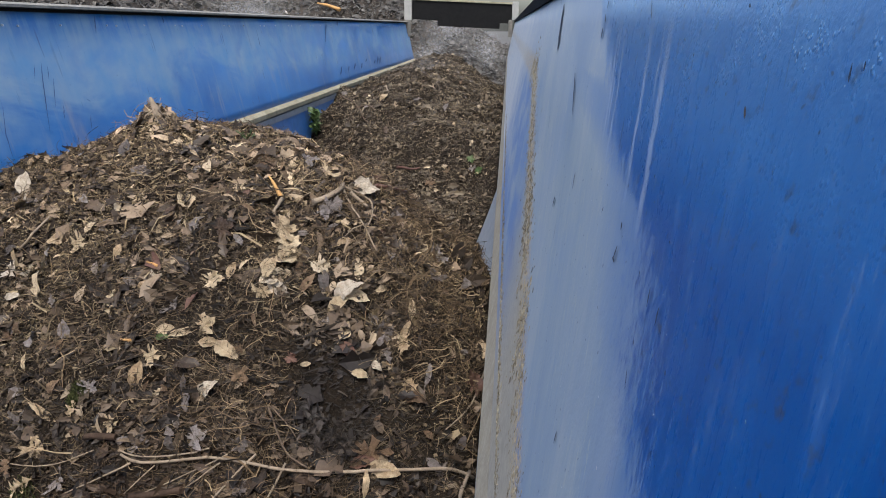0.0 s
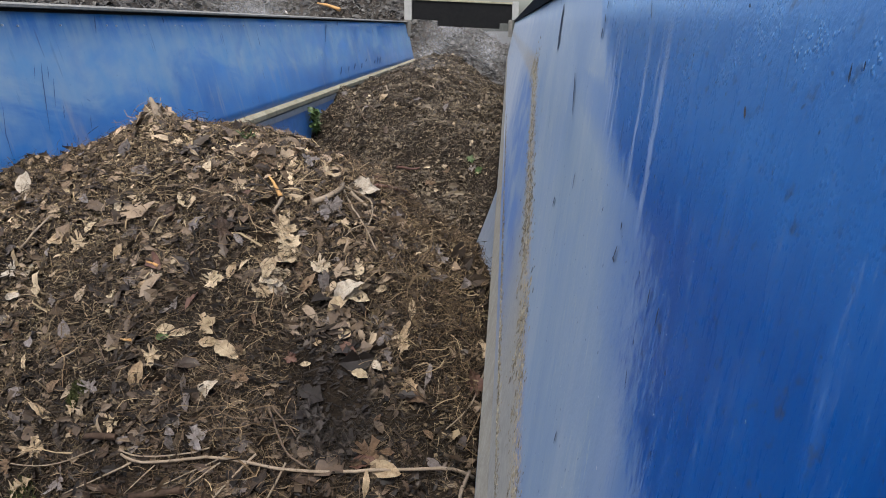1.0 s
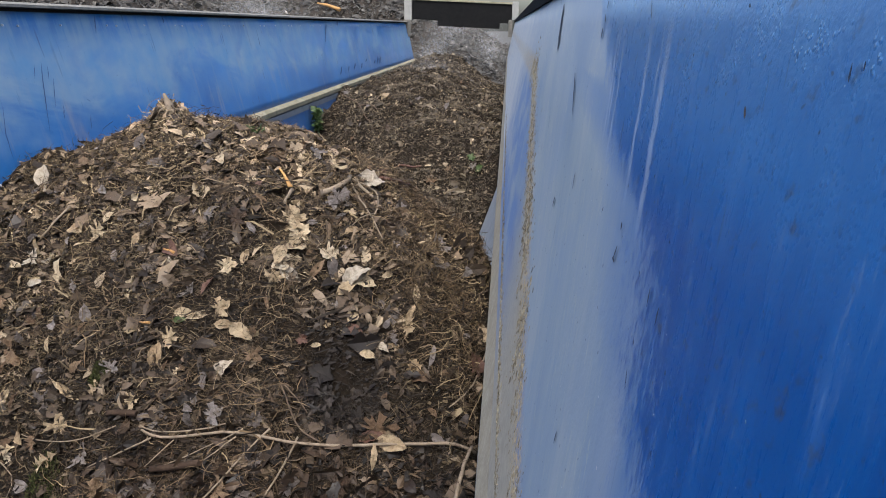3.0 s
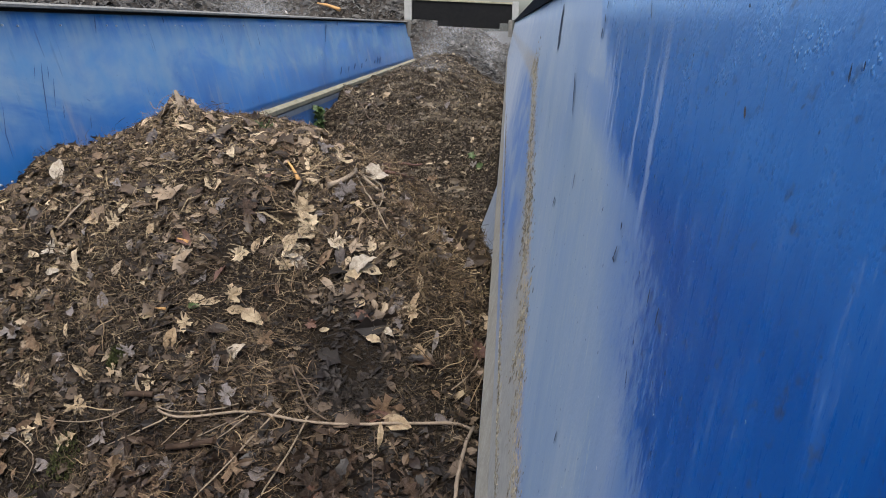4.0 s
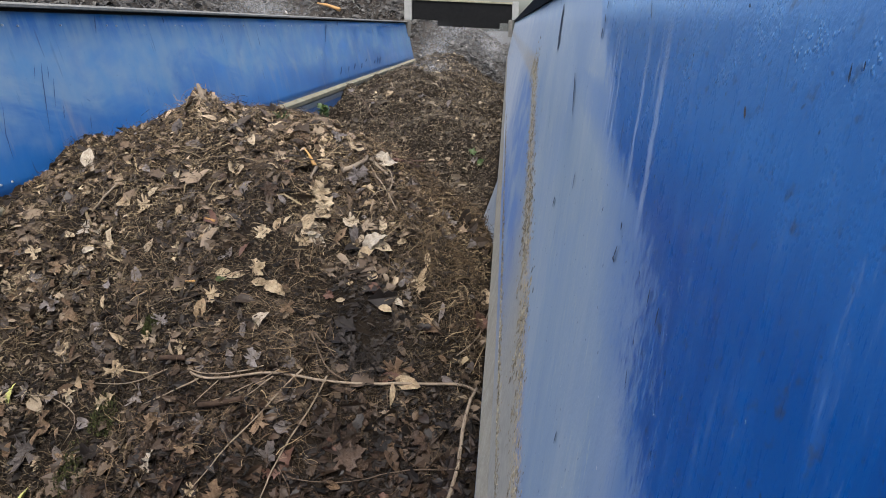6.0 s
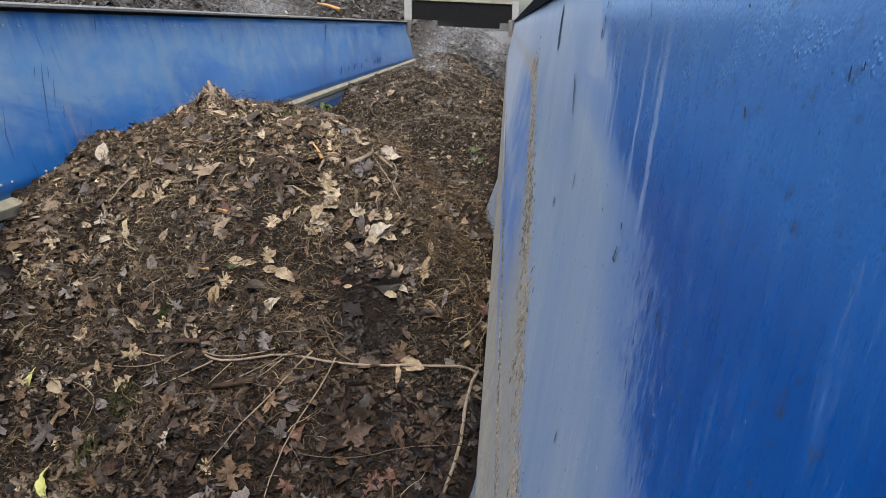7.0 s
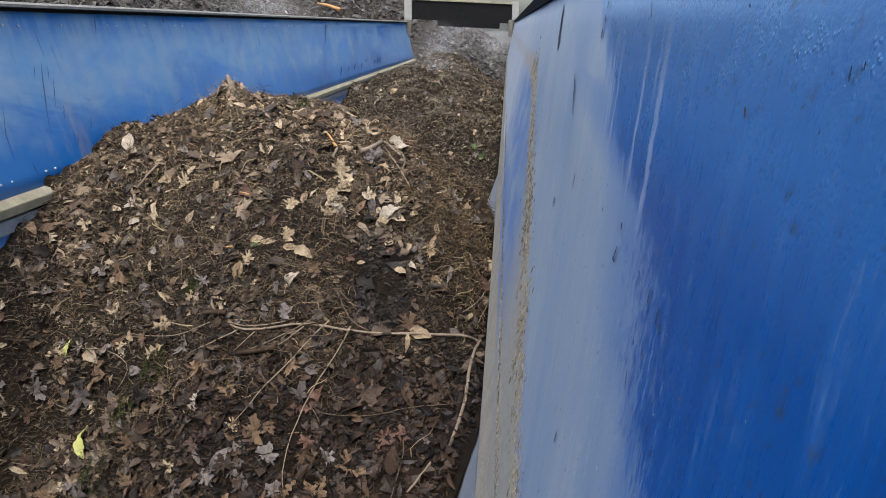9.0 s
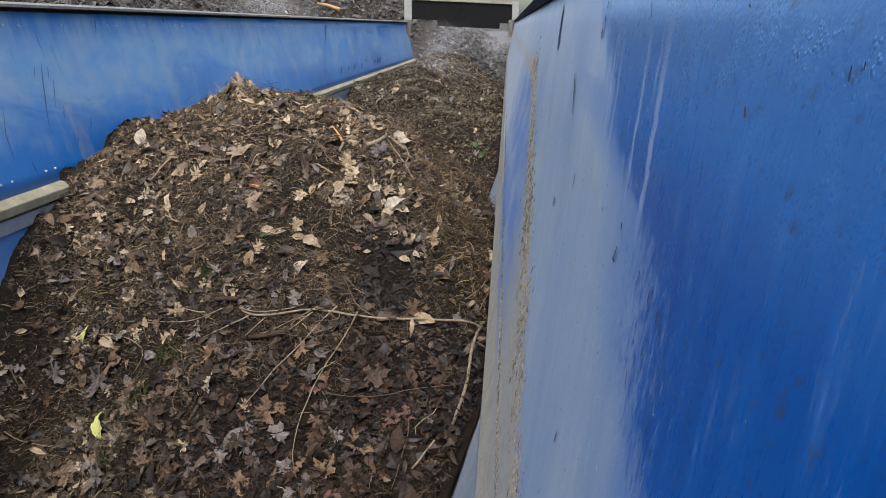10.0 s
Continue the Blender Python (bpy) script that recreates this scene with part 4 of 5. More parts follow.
run("dark", 0.129, [(11.934, 0.234), (11.741, 0.123)], wall_left, FAR_SHEET)
run("dark", 0.094, [(11.404, 0.202), (11.286, 0.146)], wall_left, FAR_SHEET)
run("dark", 0.079, [(10.363, 0.2), (10.238, 0.126)], wall_left, FAR_SHEET)
run("dark", 0.091, [(9.915, 0.222), (9.749, 0.138)], wall_left, FAR_SHEET)
run("dark", 0.067, [(9.499, 0.206), (9.385, 0.13)], wall_left, FAR_SHEET)
run("dark", 0.076, [(9.083, 0.221), (8.92, 0.123)], wall_left, FAR_SHEET)
run("dark", 0.064, [(9.414, 0.794), (9.349, 0.729)], wall_left, FAR_SHEET)
run("dark", 0.085, [(10.758, 0.248), (10.661, 0.202)], wall_left, FAR_SHEET)
run("dark", 0.042, [(8.799, 0.769), (8.548, 0.538)], wall_left, FAR_SHEET)

# ---- pieces that can be told apart on the piles ----
HERO_MATS = {"brown": M_DARKLEAF, "pale": M_PALE, "tan": M_TAN, "grey": M_GREYLEAF, "red": M_RED, "green": M_GREEN, "yellow": M_YELLOW}
HERO_WORDS = {"brown": "dark brown wet leaf", "pale": "pale dry curled leaf", "tan": "tan-brown dead leaf", "grey": "grey wet dead leaf", "red": "red-brown dead leaf", "green": "green leaf", "yellow": "yellow-green fresh leaf"}
HERO_MESH = {}


def lobed_leaf(variant):
    """Five-lobed leaf: two rings round a centre, crumpled and torn."""
    n = 40
    v, f = [(0.0, -0.12, 0.0)], []
    for ring, q in ((1, 0.5), (2, 1.0)):
        for i in range(n):
            a = 2 * math.pi * i / n
            lobe = 0.35 + 0.14 * abs(math.cos(2.5 * (a - math.pi / 2))) ** 1.3 + 0.05 * math.sin(a * 13 + variant * 2)
            lobe *= 0.62 if math.sin(a) < -0.75 else 1.0
            tear = 0.45 if ring == 2 and noise.noise(Vector((math.cos(a) * 2, math.sin(a) * 2, variant * 7.0))) > 0.18 else 1.0
            r = lobe * q * tear
            x, y = r * math.cos(a) * (0.75 + 0.12 * variant), r * math.sin(a) - 0.05
            v.append((x, y, 0.0))
    for i in range(n):
        j = (i + 1) % n
        f.append((0, 1 + i, 1 + j))
        f.append((1 + i, 1 + n + i, 1 + n + j, 1 + j))
    return np.array(v), f


def hero_mesh(kind, mat, variant):
    key = (kind, mat, variant)
    if key not in HERO_MESH:
        curl, cup, twist = ((0.25, 0.45, 0.5), (-0.15, 0.8, -0.7), (0.40, 0.25, 0.9), (0.10, 0.6, 0.2))[variant]
        if kind == "maple":
            v, f = lobed_leaf(variant)
            v[:, 2] = curl * (0.25 - v[:, 1] ** 2) + cup * 0.8 * np.abs(v[:, 0]) + twist * v[:, 0] * v[:, 1]
        else:
            v, f = leaf_template(kind, 19 if kind == "oak" else 11, curl, cup, twist)
            f = f.tolist()
            ragged = np.array([noise.noise(Vector((p[0] * 9, p[1] * 9, variant * 5.0))) for p in v])
            v[:, 0] *= 1 + 0.45 * ragged * (np.abs(v[:, 0]) > 0.01)
        v[:, 2] += np.array([(0.20 if kind == "maple" else 0.12) * noise.noise(Vector((p[0] * 6, p[1] * 6, variant * 3.0 + 1))) for p in v])
        stalk = len(v)
        v = np.vstack([v, [(-0.010, -0.46, 0.02), (0.010, -0.46, 0.02), (0.005, -0.72, 0.06), (-0.005, -0.72, 0.06)]])
        me = bpy.data.meshes.new("leaf")
        me.from_pydata(v.tolist(), [], list(f) + [(stalk, stalk + 1, stalk + 2, stalk + 3)])
        me.materials.append(HERO_MATS[mat])
        me.shade_smooth()
        HERO_MESH[key] = me
    return HERO_MESH[key]


def surface_normal(height, x, y, e=0.04):
    return Vector(((height(x - e, y) - height(x + e, y)) / (2 * e), (height(x, y - e) - height(x, y + e)) / (2 * e), 1.0)).normalized()


HERO_RNG = random.Random(11)


def leaf(x, y, size, kind, mat, turn, pile=None, height=None, word=True):
    pile, height = pile or near_pile, height or near_height
    ob = new("oak_leaf" if kind == "oak" else "leaf", hero_mesh(kind, mat, HERO_RNG.randrange(4)))
    n = surface_normal(height, x, y) + Vector((HERO_RNG.gauss(0, 0.22), HERO_RNG.gauss(0, 0.22) - 0.15, 0))
    m = n.normalized().to_track_quat("Z", "Y").to_matrix().to_4x4() @ pose(0, 0, 0, 0, 0, turn) @ Matrix.Scale(size * (0.98 if mat == "pale" else 0.86), 4)
    m.translation = (x, y, height(x, y) + 0.010 + 0.04 * size)
    ob.parent = pile
    ob.matrix_basis = m
    if word:
        tagged(ob, HERO_WORDS[mat])
    return ob


def drape(name, line, material, r0, r1, pile=None, height=None, lift=0.029):
    """A stick laid along places on the pile, resting on its litter."""
    pile, height = pile or near_pile, height or near_height
    r0, r1 = r0 * 0.72, r1 * 0.72
    pts = []
    for a, b in zip(line, line[1:]):
        steps = max(2, int(math.hypot(b[0] - a[0], b[1] - a[1]) / 0.03))
        pts += [(a[0] + (b[0] - a[0]) * k / steps, a[1] + (b[1] - a[1]) * k / steps) for k in range(steps)]
    pts.append(line[-1])
    for _ in range(2):
        pts = [pts[0]] + [tuple((a + 2 * b + c) / 4 for a, b, c in zip(*pts[i - 1:i + 2])) for i in range(1, len(pts) - 1)] + [pts[-1]]
    zs = [height(x, y) for x, y in pts]
    for _ in range(3):
        zs = [zs[0]] + [(zs[i - 1] + zs[i] + zs[i + 1]) / 3 for i in range(1, len(zs) - 1)] + [zs[-1]]
    path = [(x + 0.004 * noise.noise(Vector((x * 40, y * 40, 0))), y + 0.004 * noise.noise(Vector((x * 40, y * 40, 9))), z + r0 + lift) for (x, y), z in zip(pts, zs)]
    return part(name, tube(path, (r0, r1)), material, pile)


def pile_pieces():
    leaf(-1.881, 2.531, 0.124, "oval", "pale", 12)
    leaf(-1.759, 2.347, 0.138, "oval", "pale", 300)
    leaf(-1.053, 2.163, 0.113, "oval", "pale", 348)
    leaf(-1.053, 2.041, 0.078, "maple", "grey", 6)
    leaf(-1.029, 2.318, 0.083, "oval", "pale", 234)
    leaf(-0.966, 2.201, 0.055, "oval", "tan", 312)
    leaf(-1.397, 2.081, 0.081, "maple", "pale", 288)
    leaf(-1.499, 2.132, 0.101, "oval", "pale", 282)
    leaf(-1.228, 2.025, 0.053, "oval", "pale", 354)
    leaf(-1.594, 2.058, 0.130, "oak", "pale", 12)
    leaf(-1.486, 2.006, 0.163, "lance", "pale", 30)
    leaf(-1.192, 1.886, 0.087, "oak", "pale", 18)
    leaf(-1.078, 1.965, 0.118, "oval", "red", 246)
    leaf(-0.867, 1.902, 0.078, "maple", "pale", 282)
    leaf(-0.817, 1.924, 0.062, "oval", "pale", 354)
    leaf(-0.779, 1.939, 0.057, "lance", "pale", 342)
    leaf(-1.423, 2.500, 0.122, "oval", "grey", 36)
    leaf(-0.927, 1.871, 0.084, "lance", "red", 348)
    leaf(-0.980, 1.868, 0.061, "maple", "grey", 6)
    leaf(-1.684, 2.136, 0.080, "oval", "grey", 306)
    leaf(-2.008, 2.780, 0.099, "oval", "pale", 18)
    leaf(-1.313, 2.122, 0.070, "oval", "grey", 288)
    leaf(-1.383, 2.135, 0.058, "oval", "pale", 324)
    leaf(-1.270, 2.303, 0.101, "oval", "grey", 270)
    leaf(-1.719, 2.567, 0.110, "oval", "tan", 282)
    leaf(-0.714, 2.330, 0.133, "lance", "grey", 348)
    leaf(-0.655, 2.332, 0.093, "maple", "grey", 228)
    leaf(-0.656, 2.501, 0.083, "maple", "pale", 294)
    leaf(-0.580, 2.224, 0.128, "maple", "grey", 234)
    leaf(-0.702, 2.080, 0.105, "maple", "pale", 270)
    leaf(-0.740, 2.054, 0.066, "lance", "pale", 246)
    leaf(-0.647, 2.110, 0.049, "oval", "grey", 258)
    leaf(-0.513, 2.127, 0.060, "oval", "pale", 294)
    leaf(-0.539, 2.540, 0.148, "oval", "pale", 252)
    leaf(-0.683, 2.042, 0.114, "maple", "pale", 324)
    leaf(-0.663, 1.998, 0.117, "oval", "pale", 282)
    leaf(-0.708, 1.942, 0.090, "oval", "pale", 324)
    leaf(-0.683, 1.924, 0.106, "oval", "pale", 288)
    leaf(-0.711, 1.877, 0.082, "maple", "pale", 336)
    leaf(-0.667, 1.896, 0.085, "oval", "pale", 228)
    leaf(-0.620, 1.999, 0.090, "oval", "tan", 336)
    leaf(-0.593, 1.944, 0.108, "lance", "tan", 318)
    leaf(-0.569, 2.010, 0.091, "maple", "pale", 198)
    leaf(-0.555, 1.983, 0.087, "oval", "grey", 342)
    leaf(-0.467, 1.965, 0.110, "oval", "pale", 300)
    leaf(-0.443, 1.964, 0.088, "oval", "pale", 240)
    leaf(-0.497, 1.935, 0.079, "oval", "pale", 288)
    leaf(-0.292, 2.194, 0.030, "oval", "pale", 246)
    leaf(-0.248, 2.465, 0.133, "maple", "grey", 294)
    leaf(-0.246, 2.307, 0.105, "maple", "grey", 312)
    leaf(-0.410, 2.282, 0.090, "oval", "red", 252)
    leaf(-0.360, 2.481, 0.077, "oval", "pale", 264)
    leaf(-0.379, 2.031, 0.045, "oval", "pale", 270)
    leaf(-1.601, 1.957, 0.058, "maple", "pale", 348)
    leaf(-1.339, 1.857, 0.087, "oval", "grey", 18)
    leaf(-1.339, 1.828, 0.056, "oval", "tan", 330)
    leaf(-0.989, 1.817, 0.065, "oval", "pale", 264)
    leaf(-0.928, 1.799, 0.097, "lance", "pale", 294)
    leaf(-0.859, 1.806, 0.074, "maple", "pale", 300)
    leaf(-0.840, 1.770, 0.063, "oval", "pale", 270)
    leaf(-0.785, 1.754, 0.093, "oval", "pale", 228)
    leaf(-0.754, 1.760, 0.052, "maple", "tan", 336)
    leaf(-0.998, 1.802, 0.049, "oval", "green", 270)
    leaf(-1.014, 1.757, 0.067, "maple", "pale", 282)
    leaf(-1.046, 1.717, 0.081, "oval", "pale", 336)
    leaf(-0.971, 1.691, 0.041, "oak", "pale", 318)
    leaf(-0.892, 1.692, 0.072, "lance", "grey", 6)
    leaf(-0.867, 1.655, 0.074, "oval", "grey", 204)
    leaf(-0.889, 1.630, 0.053, "oval", "grey", 354)
    leaf(-0.811, 1.676, 0.083, "oval", "pale", 312)
    leaf(-0.728, 1.702, 0.078, "maple", "tan", 222)
    leaf(-1.187, 1.711, 0.073, "maple", "grey", 348)
    leaf(-1.315, 1.730, 0.061, "oval", "tan", 318)
    leaf(-1.326, 1.677, 0.114, "lance", "pale", 246)
    leaf(-1.230, 1.682, 0.070, "oak", "pale", 342)
    leaf(-1.082, 1.617, 0.054, "maple", "pale", 294)
    leaf(-1.452, 1.807, 0.063, "lance", "pale", 6)
    leaf(-0.970, 1.606, 0.060, "oak", "grey", 264)
    leaf(-0.816, 1.586, 0.090, "maple", "grey", 306)
    leaf(-1.043, 1.596, 0.047, "oval", "grey", 294)
    leaf(-0.687, 1.563, 0.077, "maple", "grey", 270)
    leaf(-1.332, 1.625, 0.083, "maple", "pale", 0)
    leaf(-1.421, 1.700, 0.102, "maple", "grey", 324)
    leaf(-1.346, 1.576, 0.090, "oak", "pale", 312)
    leaf(-1.230, 1.568, 0.097, "maple", "grey", 258)
    leaf(-1.422, 1.621, 0.074, "maple", "tan", 0)
    leaf(-1.004, 1.580, 0.045, "oval", "grey", 300)
    leaf(-1.227, 1.584, 0.064, "lance", "tan", 12)
    leaf(-0.460, 1.855, 0.076, "oval", "pale", 306)
    leaf(-0.534, 1.811, 0.032, "maple", "pale", 264)
    leaf(-0.598, 1.764, 0.057, "maple", "red", 246)
    leaf(-0.557, 1.763, 0.032, "oval", "pale", 264)
    leaf(-0.353, 1.922, 0.089, "maple", "grey", 282)
    leaf(-0.295, 1.942, 0.074, "lance", "pale", 306)
    leaf(-0.298, 1.897, 0.062, "maple", "pale", 300)
    leaf(-0.356, 1.896, 0.054, "oval", "grey", 348)
    leaf(-0.396, 1.852, 0.061, "oval", "grey", 300)
    leaf(-0.403, 1.817, 0.058, "oval", "grey", 198)
    leaf(-0.445, 1.819, 0.084, "oval", "red", 204)
    leaf(-0.337, 1.870, 0.071, "oak", "grey", 192)
    leaf(-0.365, 1.821, 0.052, "oval", "pale", 222)
    leaf(-0.332, 1.846, 0.063, "oval", "pale", 216)
    leaf(-0.404, 1.788, 0.058, "oval", "pale", 234)
    leaf(-0.272, 1.820, 0.075, "maple", "pale", 306)
    leaf(-0.241, 1.792, 0.088, "oval", "tan", 210)
    leaf(-0.219, 1.881, 0.094, "lance", "grey", 324)
    leaf(-0.289, 2.049, 0.099, "lance", "pale", 336)
    leaf(-0.341, 1.711, 0.038, "oval", "tan", 330)
    leaf(-0.087, 2.000, 0.137, "maple", "red", 282)
    leaf(-0.110, 1.796, 0.066, "oval", "grey", 324)
    leaf(-0.066, 1.939, 0.064, "oval", "grey", 300)
    leaf(-0.349, 1.631, 0.123, "maple", "tan", 342)
    leaf(-0.305, 1.599, 0.098, "oval", "pale", 252)
    leaf(-0.350, 1.549, 0.081, "lance", "pale", 342)
    leaf(-0.367, 1.601, 0.087, "oval", "red", 294)
    leaf(-2.000, 1.574, 0.044, "oval", "pale", 264)
    leaf(-1.975, 1.631, 0.076, "maple", "tan", 288)
    leaf(-1.926, 1.659, 0.064, "oval", "tan", 270)
    leaf(-1.814, 1.712, 0.110, "lance", "yellow", 348)
    leaf(-1.542, 1.651, 0.072, "oak", "pale", 294)
    leaf(-1.370, 1.572, 0.094, "oak", "pale", 312)
    leaf(-1.493, 1.665, 0.074, "oval", "pale", 234)
    leaf(-1.838, 1.658, 0.082, "maple", "tan", 312)
    leaf(-1.897, 1.588, 0.114, "maple", "grey", 276)
    leaf(-1.838, 1.578, 0.130, "lance", "tan", 312)
    leaf(-1.696, 1.581, 0.152, "maple", "grey", 258)
    leaf(-1.908, 1.526, 0.085, "maple", "tan", 282)
    leaf(-1.458, 1.499, 0.054, "oval", "pale", 330)
    leaf(-1.435, 1.558, 0.097, "oval", "grey", 270)
    leaf(-1.123, 1.407, 0.089, "oak", "pale", 348)
    leaf(-0.955, 1.327, 0.057, "maple", "pale", 294)
    leaf(-1.140, 1.486, 0.143, "maple", "tan", 288)
    leaf(-1.201, 1.293, 0.065, "maple", "pale", 318)
    leaf(-1.634, 1.461, 0.144, "oval", "yellow", 18)
    leaf(-0.712, 1.373, 0.114, "maple", "grey", 354)
    leaf(-0.564, 1.450, 0.092, "maple", "grey", 300)
    leaf(-0.667, 1.481, 0.075, "maple", "grey", 336)
    leaf(-0.859, 1.302, 0.137, "maple", "tan", 294)
    leaf(-0.805, 1.253, 0.105, "maple", "grey", 348)
    leaf(-0.668, 1.255, 0.104, "maple", "tan", 246)
    leaf(-0.593, 1.262, 0.096, "maple", "grey", 324)
    leaf(-0.510, 1.242, 0.126, "maple", "tan", 306)
    leaf(-0.427, 1.244, 0.113, "maple", "grey", 18)
    leaf(-0.613, 1.185, 0.131, "maple", "tan", 348)
    leaf(-0.394, 1.305, 0.108, "maple", "red", 282)
    leaf(-0.773, 1.194, 0.094, "maple", "grey", 330)
    leaf(-0.543, 1.216, 0.089, "maple", "grey", 312)
    leaf(-0.444, 1.213, 0.109, "lance", "tan", 216)
    leaf(-0.932, 1.238, 0.107, "maple", "grey", 300)
    leaf(-0.901, 1.210, 0.095, "maple", "grey", 348)
    leaf(-0.249, 1.313, 0.079, "maple", "grey", 300)
    leaf(-0.346, 1.426, 0.079, "maple", "tan", 306)
    leaf(-0.503, 1.334, 0.064, "oval", "tan", 246)
    leaf(-0.808, 1.169, 0.072, "lance", "tan", 336)
    leaf(-1.327, 1.283, 0.077, "lance", "tan", 0)
    leaf(-0.759, 1.439, 0.096, "maple", "tan", 276)
    leaf(-0.666, 1.421, 0.090, "oval", "grey", 270)
    leaf(-1.076, 1.276, 0.103, "lance", "grey", 234)
    leaf(-1.364, 1.282, 0.108, "maple", "tan", 318)
    leaf(-1.157, 1.232, 0.118, "maple", "grey", 294)
    leaf(-1.763, 1.362, 0.125, "maple", "tan", 294)
    leaf(-1.591, 1.310, 0.144, "maple", "grey", 264)
    leaf(-1.047, 1.413, 0.096, "maple", "brown", 306)
    leaf(-0.468, 1.388, 0.161, "maple", "brown", 288)
    leaf(-0.517, 1.424, 0.139, "maple", "brown", 354)
    leaf(-0.937, 1.167, 0.111, "maple", "tan", 288)
    leaf(-0.324, 1.247, 0.087, "maple", "brown", 330)
    leaf(-0.477, 1.164, 0.099, "maple", "brown", 300)
    leaf(-0.680, 1.154, 0.101, "maple", "grey", 294)
    leaf(-1.944, 1.566, 0.100, "maple", "brown", 264)
    leaf(-1.621, 1.606, 0.157, "maple", "tan", 276)
    leaf(-1.938, 1.335, 0.085, "maple", "grey", 258)
    leaf(-0.236, 1.182, 0.077, "maple", "brown", 354)
    drape("branch", [(-1.032, 1.565), (-1.002, 1.551), (-0.908, 1.556), (-0.844, 1.560), (-0.782, 1.551), (-0.715, 1.526), (-0.636, 1.516), (-0.559, 1.511), (-0.476, 1.536), (-0.403, 1.552), (-0.289, 1.594), (-0.184, 1.629), (-0.065, 1.697)], M_TWIG, 0.0052, 0.0075)
    drape("twig", [(-1.038, 1.572), (-1.006, 1.561), (-0.896, 1.570), (-0.810, 1.561), (-0.772, 1.559)], M_TWIG, 0.0034, 0.0028)
    drape("twig", [(-0.998, 1.550), (-1.043, 1.532), (-1.111, 1.527), (-1.189, 1.525)], M_TWIG, 0.0042, 0.0026)
    drape("twig", [(-1.116, 1.575), (-1.245, 1.585), (-1.370, 1.593), (-1.491, 1.658)], M_TWIG, 0.003, 0.0018)
    drape("twig", [(-0.933, 1.556), (-0.969, 1.526), (-1.003, 1.505)], M_TWIG, 0.003, 0.002)
    drape("twig", [(-0.730, 1.520), (-0.794, 1.512), (-0.850, 1.505)], M_TWIG, 0.0036, 0.0022)
    drape("twig", [(-0.711, 1.531), (-0.842, 1.541), (-0.918, 1.520), (-0.982, 1.504)], M_TWIG, 0.003, 0.0018)
    drape("twig", [(-0.637, 1.538), (-0.739, 1.450), (-0.819, 1.409), (-0.872, 1.360), (-0.918, 1.352), (-0.982, 1.304)], M_TWIG, 0.0044, 0.002)
    drape("twig", [(-0.556, 1.530), (-0.585, 1.446), (-0.650, 1.391), (-0.696, 1.344), (-0.727, 1.282), (-0.750, 1.239), (-0.745, 1.199), (-0.724, 1.163)], M_TWIG, 0.0044, 0.0018)
    drape("stick", [(-0.077, 1.703), (-0.095, 1.568), (-0.107, 1.427), (-0.110, 1.294), (-0.132, 1.254), (-0.160, 1.225)], M_TWIG, 0.0075, 0.0085)
    drape("stick", [(-0.224, 1.221), (-0.259, 1.210), (-0.302, 1.182)], M_TWIG, 0.0055, 0.006)
    drape("root", [(-0.675, 1.348), (-0.632, 1.319), (-0.616, 1.292), (-0.629, 1.270)], M_BARK, 0.0028, 0.0016)
    drape("root", [(-0.639, 1.329), (-0.565, 1.329), (-0.481, 1.329), (-0.379, 1.352), (-0.339, 1.370), (-0.236, 1.391), (-0.115, 1.288)], M_BARK, 0.002, 0.0026)
    drape("root", [(-0.342, 1.322), (-0.319, 1.291), (-0.329, 1.248), (-0.346, 1.175), (-0.370, 1.130)], M_BARK, 0.0032, 0.0026)
    drape("twig", [(-0.361, 1.547), (-0.355, 1.457), (-0.341, 1.382)], M_BARK, 0.0015, 0.001)
    drape("twig", [(-1.733, 1.686), (-1.640, 1.661), (-1.507, 1.599), (-1.453, 1.560), (-1.508, 1.527)], M_TWIG, 0.003, 0.002)
    drape("root", [(-1.996, 1.365), (-1.958, 1.383), (-1.887, 1.428), (-1.824, 1.421)], M_TWIG, 0.0034, 0.0024)
    drape("stick", [(-1.982, 1.490), (-1.958, 1.490)], M_TWIG, 0.004, 0.003)
    drape("stick", [(-2.014, 1.489), (-1.988, 1.473), (-1.949, 1.478)], M_BARK, 0.004, 0.003)
    drape("twig", [(-0.050, 2.094), (-0.068, 1.985), (-0.090, 1.885), (-0.124, 1.826), (-0.151, 1.787)], M_TWIG, 0.0042, 0.003)
    drape("twig", [(-0.629, 1.634), (-0.613, 1.607), (-0.586, 1.585), (-0.560, 1.546), (-0.528, 1.539), (-0.493, 1.536)], M_BARK, 0.0036, 0.0036)
    drape("twig", [(-0.616, 1.634), (-0.584, 1.632), (-0.543, 1.596)], M_BARK, 0.0034, 0.0026)
    drape("twig", [(-0.636, 1.594), (-0.606, 1.606), (-0.562, 1.640)], M_BARK, 0.0026, 0.002)
    drape("stick", [(-0.641, 2.221), (-0.599, 2.261), (-0.567, 2.297), (-0.576, 2.405)], M_TWIG, 0.014, 0.012)
    drape("root", [(-0.580, 2.404), (-0.526, 2.426), (-0.486, 2.463), (-0.450, 2.296), (-0.454, 2.225)], M_TWIG, 0.006, 0.0035)
    drape("root", [(-0.595, 2.431), (-0.544, 2.307), (-0.513, 2.266), (-0.476, 2.225), (-0.445, 2.180), (-0.407, 2.119)], M_TWIG, 0.0062, 0.0032)
    drape("root", [(-0.533, 2.322), (-0.504, 2.319), (-0.470, 2.299)], M_TWIG, 0.01, 0.007)
    drape("root", [(-0.457, 2.227), (-0.496, 2.155), (-0.510, 2.128)], M_TWIG, 0.003, 0.0016)
